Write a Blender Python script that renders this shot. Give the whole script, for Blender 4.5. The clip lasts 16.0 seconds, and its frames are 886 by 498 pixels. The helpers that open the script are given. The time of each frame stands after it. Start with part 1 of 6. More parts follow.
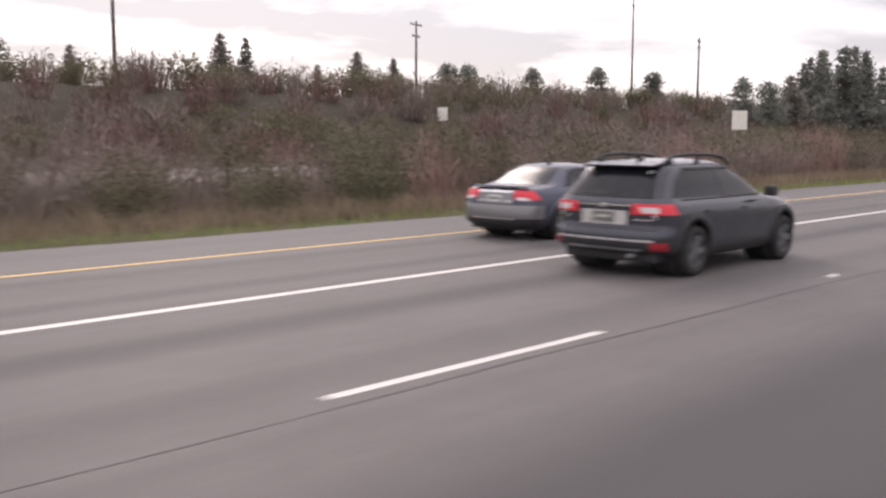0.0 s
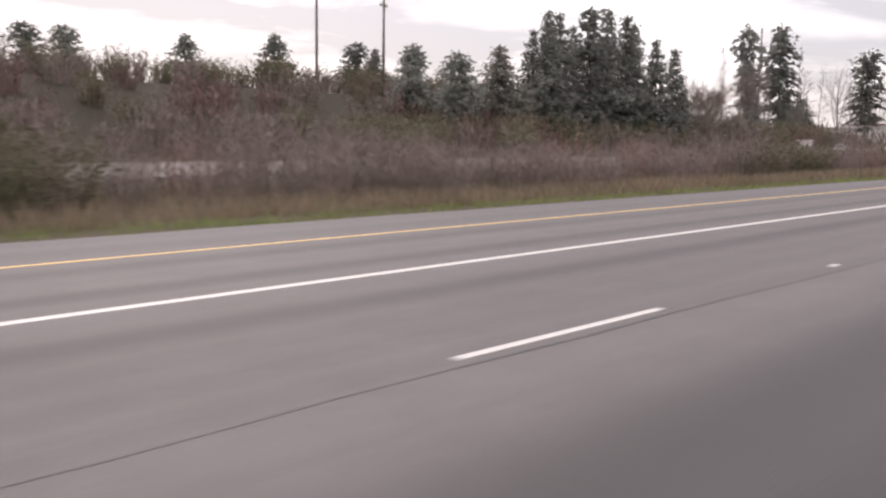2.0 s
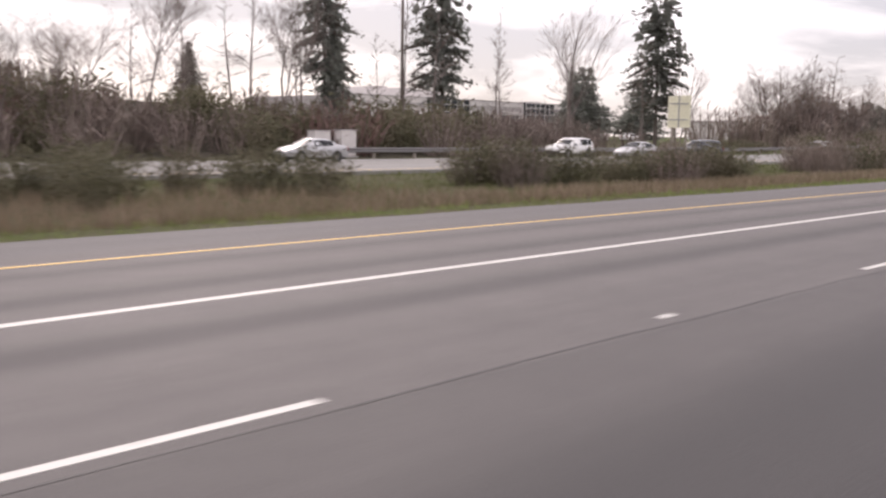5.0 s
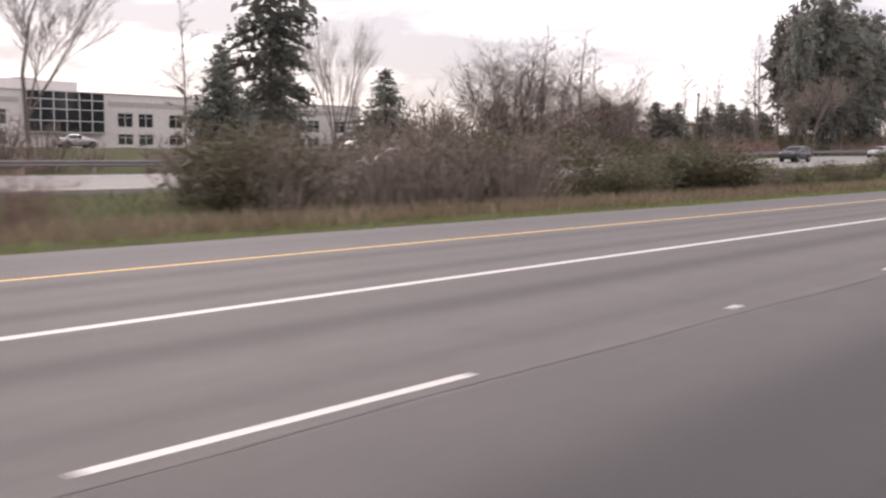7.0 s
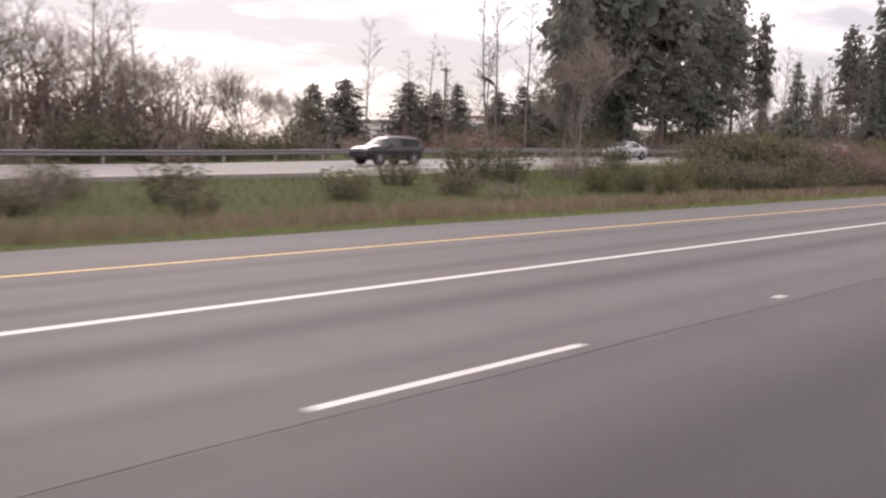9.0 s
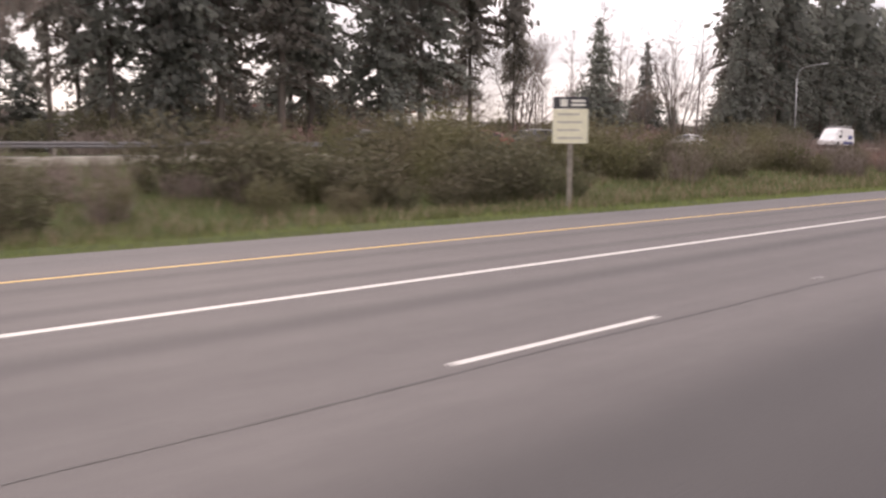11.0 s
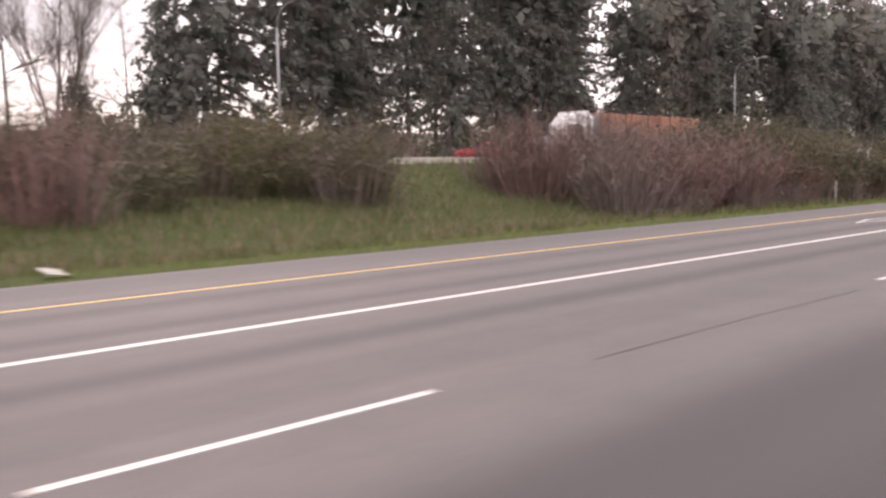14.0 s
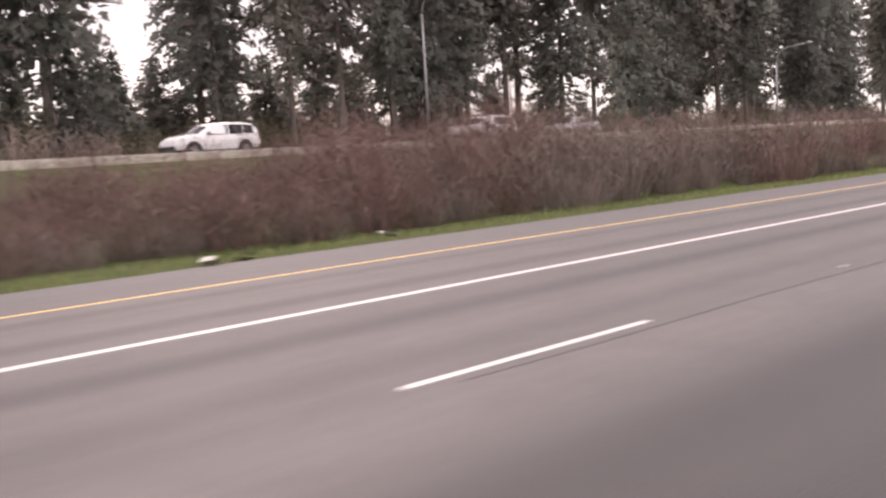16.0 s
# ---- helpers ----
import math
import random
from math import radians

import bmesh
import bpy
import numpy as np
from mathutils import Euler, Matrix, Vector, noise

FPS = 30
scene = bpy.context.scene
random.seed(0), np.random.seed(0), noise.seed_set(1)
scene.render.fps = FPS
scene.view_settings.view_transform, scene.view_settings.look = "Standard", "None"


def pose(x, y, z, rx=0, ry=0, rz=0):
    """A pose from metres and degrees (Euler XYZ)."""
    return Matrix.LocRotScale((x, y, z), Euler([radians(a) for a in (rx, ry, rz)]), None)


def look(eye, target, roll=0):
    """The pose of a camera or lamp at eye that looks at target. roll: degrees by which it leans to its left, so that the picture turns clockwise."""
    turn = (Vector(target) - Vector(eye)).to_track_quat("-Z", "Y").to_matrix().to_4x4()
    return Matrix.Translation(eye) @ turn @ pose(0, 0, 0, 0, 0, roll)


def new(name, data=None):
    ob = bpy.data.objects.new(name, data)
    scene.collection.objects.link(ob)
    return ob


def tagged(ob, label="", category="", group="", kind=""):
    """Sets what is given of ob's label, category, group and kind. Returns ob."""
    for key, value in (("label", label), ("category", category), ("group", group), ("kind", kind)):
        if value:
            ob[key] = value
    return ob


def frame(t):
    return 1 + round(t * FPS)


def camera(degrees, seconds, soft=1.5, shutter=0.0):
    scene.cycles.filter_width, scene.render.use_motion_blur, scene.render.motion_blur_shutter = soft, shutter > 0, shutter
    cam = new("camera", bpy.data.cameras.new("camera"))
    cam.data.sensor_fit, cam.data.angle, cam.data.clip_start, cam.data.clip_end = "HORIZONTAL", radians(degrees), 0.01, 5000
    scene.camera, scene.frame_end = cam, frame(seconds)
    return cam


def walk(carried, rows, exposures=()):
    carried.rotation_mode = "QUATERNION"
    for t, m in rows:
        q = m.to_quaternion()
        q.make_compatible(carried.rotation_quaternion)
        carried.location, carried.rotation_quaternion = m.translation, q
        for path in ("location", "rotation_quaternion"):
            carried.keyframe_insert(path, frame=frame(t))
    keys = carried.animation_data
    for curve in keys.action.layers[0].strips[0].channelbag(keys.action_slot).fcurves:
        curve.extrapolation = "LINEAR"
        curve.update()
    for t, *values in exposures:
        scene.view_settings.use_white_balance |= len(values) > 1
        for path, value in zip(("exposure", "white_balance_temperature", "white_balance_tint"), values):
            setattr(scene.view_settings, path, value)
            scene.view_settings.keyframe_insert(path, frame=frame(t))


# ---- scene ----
cam = camera(51.0, 16.0, soft=2.4, shutter=0.17)
walk(cam, [
    (0.0, pose(0.47, 0.02, 1.69, 83.33, -0.07, -44.62)),
    (0.5, pose(15.16, 0.05, 1.69, 82.95, -0.34, -44.50)),
    (1.0, pose(30.21, 0.04, 1.69, 82.96, -0.55, -44.98)),
    (1.5, pose(45.07, 0.09, 1.69, 82.92, -0.76, -45.92)),
    (2.0, pose(59.87, 0.13, 1.69, 83.14, -0.75, -47.04)),
    (2.5, pose(74.78, 0.15, 1.69, 83.48, -1.02, -47.57)),
    (3.0, pose(89.86, 0.20, 1.69, 83.85, -0.94, -47.75)),
    (5.5, pose(164.84, 0.24, 1.69, 82.98, -0.78, -45.22)),
    (6.0, pose(179.73, 0.26, 1.69, 83.37, -0.35, -45.85)),
    (6.5, pose(194.46, 0.26, 1.69, 83.60, -0.31, -46.47)),
    (7.0, pose(209.29, 0.28, 1.69, 83.81, -0.71, -46.74)),
    (7.5, pose(224.17, 0.32, 1.69, 83.83, -1.12, -46.97)),
    (8.0, pose(239.01, 0.43, 1.69, 83.82, -1.63, -47.59)),
    (10.5, pose(313.09, -0.24, 1.69, 84.03, -0.52, -45.37)),
    (11.0, pose(328.03, -0.17, 1.69, 83.98, -0.25, -46.06)),
    (11.5, pose(343.08, -0.10, 1.69, 83.84, -0.17, -46.27)),
    (12.0, pose(357.44, -0.01, 1.69, 84.29, 0.31, -46.56)),
    (12.5, pose(372.45, 0.02, 1.69, 84.63, 0.66, -46.03)),
    (13.0, pose(387.07, -0.09, 1.69, 84.95, 0.85, -45.81)),
    (13.5, pose(401.57, -0.14, 1.69, 85.28, 1.06, -45.85)),
    (14.0, pose(416.79, -0.24, 1.69, 85.20, 0.96, -45.07)),
    (14.5, pose(431.16, -0.28, 1.69, 85.09, 1.54, -45.07)),
    (15.0, pose(445.89, -0.33, 1.69, 84.74, 2.43, -44.76)),
    (15.5, pose(460.64, -0.43, 1.69, 84.37, 3.23, -43.35)),
    (16.0, pose(475.38, -0.45, 1.69, 84.29, 3.52, -42.25)),
], exposures=[(0.0, 0.09, 6950, 23), (8.0, 0.09, 7000, 24), (11.0, 0.18, 7200, 26), (13.5, 0.31, 7250, 28), (16.0, 0.44, 7300, 29)])

# ---- world, sun ----
SUN_AZ, SUN_EL = radians(62), radians(34)   # azimuth from +x towards +y
world = bpy.data.worlds.new("overcast_sky")
scene.world = world
world.use_nodes = True
wt = world.node_tree
wt.nodes.clear()
w_out = wt.nodes.new("ShaderNodeOutputWorld")
w_add = wt.nodes.new("ShaderNodeAddShader")
w_sky = wt.nodes.new("ShaderNodeTexSky")
w_sky.sky_type, w_sky.sun_disc = "NISHITA", False
w_sky.sun_elevation, w_sky.sun_rotation = SUN_EL, radians(90) - SUN_AZ
w_bg1, w_bg2 = wt.nodes.new("ShaderNodeBackground"), wt.nodes.new("ShaderNodeBackground")
w_bg1.inputs[1].default_value = 0.02
w_co = wt.nodes.new("ShaderNodeTexCoord")
w_map = wt.nodes.new("ShaderNodeMapping")
w_map.inputs["Scale"].default_value = (1.3, 1.3, 6.5)
w_n = wt.nodes.new("ShaderNodeTexNoise")
w_n.inputs["Scale"].default_value, w_n.inputs["Detail"].default_value = 3.0, 7
w_n.inputs["Roughness"].default_value, w_n.inputs["Distortion"].default_value = 0.55, 0.4
w_r = wt.nodes.new("ShaderNodeValToRGB")
w_r.color_ramp.elements[0].position, w_r.color_ramp.elements[0].color = 0.43, (0.60, 0.63, 0.67, 1)
w_r.color_ramp.elements[1].position, w_r.color_ramp.elements[1].color = 0.58, (1.06, 1.08, 1.105, 1)
for a, b in ((w_co.outputs["Generated"], w_map.inputs[0]), (w_map.outputs[0], w_n.inputs["Vector"]), (w_n.outputs["Fac"], w_r.inputs[0]),
             (w_r.outputs[0], w_bg2.inputs[0]), (w_sky.outputs[0], w_bg1.inputs[0]), (w_bg1.outputs[0], w_add.inputs[0]),
             (w_bg2.outputs[0], w_add.inputs[1]), (w_add.outputs[0], w_out.inputs[0])):
    wt.links.new(a, b)
# an overcast sky grows brighter towards the zenith
w_sep = wt.nodes.new("ShaderNodeSeparateXYZ")
w_up = wt.nodes.new("ShaderNodeMapRange")
w_up.inputs[1].default_value, w_up.inputs[2].default_value = 0.0, 1.0
w_up.inputs[3].default_value, w_up.inputs[4].default_value = 0.80, 1.75
wt.links.new(w_co.outputs["Generated"], w_sep.inputs[0])
wt.links.new(w_sep.outputs[2], w_up.inputs[0])
wt.links.new(w_up.outputs[0], w_bg2.inputs[1])
sun_data = bpy.data.lights.new("sun", "SUN")
sun_data.energy, sun_data.angle, sun_data.color = 0.9, radians(18), (1.0, 0.95, 0.88)
sun = new("sun", sun_data)
sun.matrix_world = look((0, 0, 200), (-200 * math.cos(SUN_AZ), -200 * math.sin(SUN_AZ), 200 - 200 * math.tan(SUN_EL)))


# ---- materials ----
def node_mat(name):
    m = bpy.data.materials.new(name)
    m.use_nodes = True
    return m, m.node_tree, m.node_tree.nodes["Principled BSDF"]


def mix_col(t, fac, a, b, blend="MIX"):
    n = t.nodes.new("ShaderNodeMix")
    n.data_type, n.blend_type = "RGBA", blend
    for s, v in ((0, fac), (6, a), (7, b)):
        if isinstance(v, (int, float)):
            n.inputs[s].default_value = v
        elif isinstance(v, tuple):
            n.inputs[s].default_value = (*v, 1)
        else:
            t.links.new(v, n.inputs[s])
    return n.outputs[2]


def noise_fac(t, scale, detail=4, lo=0.35, hi=0.65, stretch=None, rough=0.55):
    co = t.nodes.new("ShaderNodeNewGeometry")
    src = co.outputs["Position"]
    if stretch:
        mp = t.nodes.new("ShaderNodeMapping")
        mp.inputs["Scale"].default_value = stretch
        t.links.new(src, mp.inputs[0])
        src = mp.outputs[0]
    n = t.nodes.new("ShaderNodeTexNoise")
    n.inputs["Scale"].default_value, n.inputs["Detail"].default_value, n.inputs["Roughness"].default_value = scale, detail, rough
    t.links.new(src, n.inputs["Vector"])
    r = t.nodes.new("ShaderNodeMapRange")
    r.inputs[1].default_value, r.inputs[2].default_value = lo, hi
    t.links.new(n.outputs["Fac"], r.inputs[0])
    return r.outputs[0], n.outputs["Fac"]


def bump(t, b, height, strength, dist):
    n = t.nodes.new("ShaderNodeBump")
    n.inputs["Strength"].default_value, n.inputs["Distance"].default_value = strength, dist
    t.links.new(height, n.inputs["Height"])
    t.links.new(n.outputs[0], b.inputs["Normal"])


def plain(name, col, rough=0.6, metal=0.0, vary=0.12, scale=6.0, spec=0.5, coat=0.0):
    """Paint, plastic or metal with slight mottling and dirt."""
    m, t, b = node_mat(name)
    f, _ = noise_fac(t, scale, 5)
    c = mix_col(t, f, tuple(v * (1 - vary) for v in col), tuple(min(1, v * (1 + vary)) for v in col))
    t.links.new(c, b.inputs["Base Color"])
    b.inputs["Roughness"].default_value, b.inputs["Metallic"].default_value = rough, metal
    b.inputs["Specular IOR Level"].default_value = spec
    b.inputs["Coat Weight"].default_value = coat
    b.inputs["Coat Roughness"].default_value = 0.08
    return m


def leafy(name, dark, light, extra=None, rough=0.75, thin=0.0):
    """Foliage and twigs: varied per clump and per plant."""
    m, t, b = node_mat(name)
    g = t.nodes.new("ShaderNodeNewGeometry")
    o = t.nodes.new("ShaderNodeObjectInfo")
    c = mix_col(t, g.outputs["Random Per Island"], dark, light)
    f, _ = noise_fac(t, 0.35, 3)
    c = mix_col(t, f, c, extra or tuple((a + b_) / 2 for a, b_ in zip(dark, light)))
    h = t.nodes.new("ShaderNodeHueSaturation")
    r = t.nodes.new("ShaderNodeMapRange")
    r.inputs[3].default_value, r.inputs[4].default_value = 0.75, 1.25
    t.links.new(o.outputs["Random"], r.inputs[0])
    t.links.new(r.outputs[0], h.inputs["Value"])
    t.links.new(c, h.inputs["Color"])
    t.links.new(h.outputs[0], b.inputs["Base Color"])
    b.inputs["Roughness"].default_value = rough
    b.inputs["Specular IOR Level"].default_value = 0.2
    if thin:
        tr, mx = t.nodes.new("ShaderNodeBsdfTranslucent"), t.nodes.new("ShaderNodeMixShader")
        mx.inputs[0].default_value = thin
        t.links.new(h.outputs[0], tr.inputs[0])
        t.links.new(b.outputs[0], mx.inputs[1])
        t.links.new(tr.outputs[0], mx.inputs[2])
        t.links.new(mx.outputs[0], t.nodes["Material Output"].inputs[0])
    return m


def road_mat(name, light, dark, bands, newer=None):
    """Worn asphalt: aggregate grain, long bands of wheel tracks and painted-in darkening, blotches."""
    m, t, b = node_mat(name)
    g1, _ = noise_fac(t, 55, 3, 0.3, 0.7)
    g2, raw = noise_fac(t, 0.9, 5, 0.35, 0.7)
    g3, _ = noise_fac(t, 1.0, 4, 0.40, 0.62, stretch=(0.012, 0.9, 1))
    geo = t.nodes.new("ShaderNodeNewGeometry")
    sep = t.nodes.new("ShaderNodeSeparateXYZ")
    t.links.new(geo.outputs["Position"], sep.inputs[0])
    c = mix_col(t, g3, light, tuple(v * 0.80 for v in light))
    c = mix_col(t, g2, c, mix_col(t, 0.18, c, dark))
    g4, _ = noise_fac(t, 5.0, 6, 0.32, 0.68, stretch=(0.45, 1, 1), rough=0.7)
    c = mix_col(t, g4, c, mix_col(t, 0.16, c, dark))
    for centre, half, amount in bands:
        d = t.nodes.new("ShaderNodeMath")
        d.operation = "SUBTRACT"
        t.links.new(sep.outputs[1], d.inputs[0])
        d.inputs[1].default_value = centre
        a = t.nodes.new("ShaderNodeMath")
        a.operation = "ABSOLUTE"
        t.links.new(d.outputs[0], a.inputs[0])
        r = t.nodes.new("ShaderNodeMapRange")
        r.interpolation_type = "SMOOTHSTEP"
        r.inputs[1].default_value, r.inputs[2].default_value = 0, half
        r.inputs[3].default_value, r.inputs[4].default_value = amount, 0
        t.links.new(a.outputs[0], r.inputs[0])
        c = mix_col(t, r.outputs[0], c, dark)
    if newer:   # a stretch of newer, darker asphalt beyond the lane joint
        x0, x1, edge, amount = newer
        fac = amount
        for out, lo, hi in ((0, x0, x0 + 35), (0, x1, x1 - 60), (1, edge + 0.02, edge - 0.05)):
            r = t.nodes.new("ShaderNodeMapRange")
            r.inputs[1].default_value, r.inputs[2].default_value = lo, hi
            t.links.new(sep.outputs[out], r.inputs[0])
            mul = t.nodes.new("ShaderNodeMath")
            mul.operation = "MULTIPLY"
            t.links.new(r.outputs[0], mul.inputs[0])
            if fac is amount:
                mul.inputs[1].default_value = amount
            else:
                t.links.new(fac, mul.inputs[1])
            fac = mul.outputs[0]
        c = mix_col(t, fac, c, tuple(v * 0.8 for v in dark))
    c = mix_col(t, g1, mix_col(t, 0.16, c, (0.02, 0.02, 0.02)), mix_col(t, 0.06, c, (0.6, 0.6, 0.6)))
    t.links.new(c, b.inputs["Base Color"])
    b.inputs["Roughness"].default_value = 0.72
    b.inputs["Specular IOR Level"].default_value = 0.35
    bump(t, b, g1, 0.25, 0.01)
    return m


# bands under y 4.5: darker pavement plus painted corner falloff and uneven reflection
asphalt = road_mat("asphalt", (0.151, 0.136, 0.130), (0.036, 0.032, 0.033),
                   ((7.15, 0.6, 0.62), (9.4, 0.5, 0.5), (11.1, 0.5, 0.45), (5.5, 0.4, 0.2), (1.4, 2.9, 0.80), (2.65, 1.0, 0.70), (1.2, 0.9, 0.5), (0.3, 1.2, 0.6), (-1.6, 1.8, 0.8)), newer=(120, 330, 4.57, 0.34))
shoulder_mat = road_mat("shoulder_asphalt", (0.130, 0.120, 0.119), (0.07, 0.064, 0.064), ())
# sky sheen at the grazing angle is put into this pale base colour
far_road_mat = road_mat("far_pavement_with_sheen", (0.30, 0.285, 0.27), (0.14, 0.135, 0.13), ((37.0, 0.8, 0.3), (41.0, 0.8, 0.3), (45.0, 0.8, 0.3)))
white_paint, wp_t, wp_b = node_mat("white_road_paint")
wp_f, _ = noise_fac(wp_t, 9, 6, 0.56, 0.8)
wp_t.links.new(mix_col(wp_t, wp_f, (0.60, 0.58, 0.545), (0.32, 0.30, 0.29)), wp_b.inputs["Base Color"])
wp_b.inputs["Roughness"].default_value = 0.6
yellow_paint, yp_t, yp_b = node_mat("yellow_road_paint")
yp_f, _ = noise_fac(yp_t, 7, 6, 0.5, 0.78)
yp_t.links.new(mix_col(yp_t, yp_f, (0.90, 0.59, 0.19), (0.60, 0.42, 0.18)), yp_b.inputs["Base Color"])
yp_b.inputs["Roughness"].default_value = 0.6
worn_paint = plain("grimy_marker_paint", (0.27, 0.255, 0.245), 0.7, vary=0.3, scale=12)
tar = plain("tar_seam", (0.048, 0.044, 0.044), 0.6, vary=0.4, scale=1.5)
patch_mat = plain("pale_patch", (0.26, 0.245, 0.23), 0.8, vary=0.25, scale=3)

ground_mat, gt, gb = node_mat("verge_ground")
gf1, _ = noise_fac(gt, 0.45, 6, 0.43, 0.72)
gf2, _ = noise_fac(gt, 2.6, 6, 0.3, 0.7)
gf3, _ = noise_fac(gt, 14, 4, 0.3, 0.7)
ggeo = gt.nodes.new("ShaderNodeNewGeometry")
gsep = gt.nodes.new("ShaderNodeSeparateXYZ")
gt.links.new(ggeo.outputs["Position"], gsep.inputs[0])
grange = gt.nodes.new("ShaderNodeMapRange")
grange.inputs[1].default_value, grange.inputs[2].default_value = 130, 330
gt.links.new(gsep.outputs[0], grange.inputs[0])
dry = mix_col(gt, gf2, (0.165, 0.130, 0.096), (0.11, 0.094, 0.062))
lush = mix_col(gt, gf2, (0.088, 0.128, 0.042), (0.120, 0.130, 0.058))
gc = mix_col(gt, grange.outputs[0], mix_col(gt, gf1, dry, lush), mix_col(gt, gf1, lush, mix_col(gt, 0.35, lush, dry)))
g_y, g_x, g_m = gt.nodes.new("ShaderNodeMapRange"), gt.nodes.new("ShaderNodeMapRange"), gt.nodes.new("ShaderNodeMath")
g_y.inputs[1].default_value, g_y.inputs[2].default_value = 50, 54
g_x.inputs[1].default_value, g_x.inputs[2].default_value, g_x.inputs[3].default_value, g_x.inputs[4].default_value = 215, 240, 1, 0
g_m.operation = "MULTIPLY"
for a, b in ((gsep.outputs[1], g_y.inputs[0]), (gsep.outputs[0], g_x.inputs[0]), (g_y.outputs[0], g_m.inputs[0]), (g_x.outputs[0], g_m.inputs[1])):
    gt.links.new(a, b)
gc = mix_col(gt, g_m.outputs[0], gc, mix_col(gt, gf2, (0.098, 0.080, 0.068), (0.070, 0.064, 0.046)))
gc = mix_col(gt, gf3, mix_col(gt, 0.3, gc, (0.03, 0.028, 0.02)), gc)
gt.links.new(gc, gb.inputs["Base Color"])
gb.inputs["Roughness"].default_value = 0.95
gb.inputs["Specular IOR Level"].default_value = 0.1
bump(gt, gb, gf3, 0.8, 0.08)

# needle, leaf and twig colours are raised to carry a window-glass haze
fir_mat = leafy("fir_needles", (0.153, 0.170, 0.153), (0.318, 0.331, 0.284), (0.225, 0.229, 0.206), thin=0.5)
fir_old_mat = leafy("fir_needles_dull", (0.165, 0.165, 0.148), (0.312, 0.300, 0.259), (0.238, 0.218, 0.195), thin=0.5)
bark = leafy("bark", (0.101, 0.085, 0.072), (0.169, 0.144, 0.127))
grey_twig = leafy("grey_twigs", (0.150, 0.124, 0.112), (0.255, 0.218, 0.200))
brown_twig = leafy("brown_twigs", (0.195, 0.153, 0.137), (0.292, 0.228, 0.204), (0.215, 0.178, 0.150))
red_twig = leafy("reddish_twigs", (0.215, 0.134, 0.119), (0.315, 0.192, 0.170), (0.228, 0.155, 0.136))
broom_mat = leafy("broom_green", (0.102, 0.105, 0.066), (0.184, 0.177, 0.110), (0.149, 0.130, 0.090), thin=0.3)
olive_mat = leafy("olive_leaves", (0.108, 0.112, 0.055), (0.192, 0.184, 0.096), (0.150, 0.128, 0.085), thin=0.3)
grass_mat = leafy("grass_blades", (0.095, 0.135, 0.048), (0.225, 0.240, 0.105), (0.175, 0.180, 0.085), 0.8, 0.3)
verge_mat = leafy("verge_grass_blades", (0.125, 0.180, 0.055), (0.265, 0.310, 0.115), (0.200, 0.225, 0.090), 0.8, 0.3)
dry_mat = leafy("dry_grass_blades", (0.21, 0.16, 0.115), (0.38, 0.30, 0.22), (0.24, 0.19, 0.13), 0.8, 0.3)

galv = plain("galvanised_steel", (0.42, 0.42, 0.43), 0.45, 0.7)
rail_mat = plain("weathered_rail", (0.22, 0.21, 0.21), 0.55, 0.5)
wood_pole = plain("weathered_wood_pole", (0.16, 0.13, 0.11), 0.85, vary=0.25)
post_wood = plain("grey_wood_post", (0.29, 0.255, 0.22), 0.85, vary=0.25)
sign_white = plain("sign_white", (0.80, 0.78, 0.70), 0.5, vary=0.05)
sign_cream = plain("sign_cream", (0.82, 0.79, 0.60), 0.5, vary=0.05)
sign_grey = plain("sign_grey_bars", (0.55, 0.53, 0.44), 0.5)
sign_dark = plain("sign_dark", (0.05, 0.05, 0.055), 0.5)
post_white = plain("delineator_white", (0.72, 0.70, 0.62), 0.6)
reflector = plain("reflector_amber", (0.75, 0.35, 0.08), 0.3)
stucco = plain("pale_stucco", (0.72, 0.68, 0.66), 0.85, vary=0.06, scale=2)
stucco_grey = plain("grey_stucco", (0.48, 0.45, 0.44), 0.85, vary=0.08, scale=2)
glass_dark = plain("window_glass", (0.03, 0.035, 0.04), 0.08, vary=0.3, scale=0.5, spec=0.8)
frame_white = plain("window_frame_white", (0.7, 0.68, 0.66), 0.5)


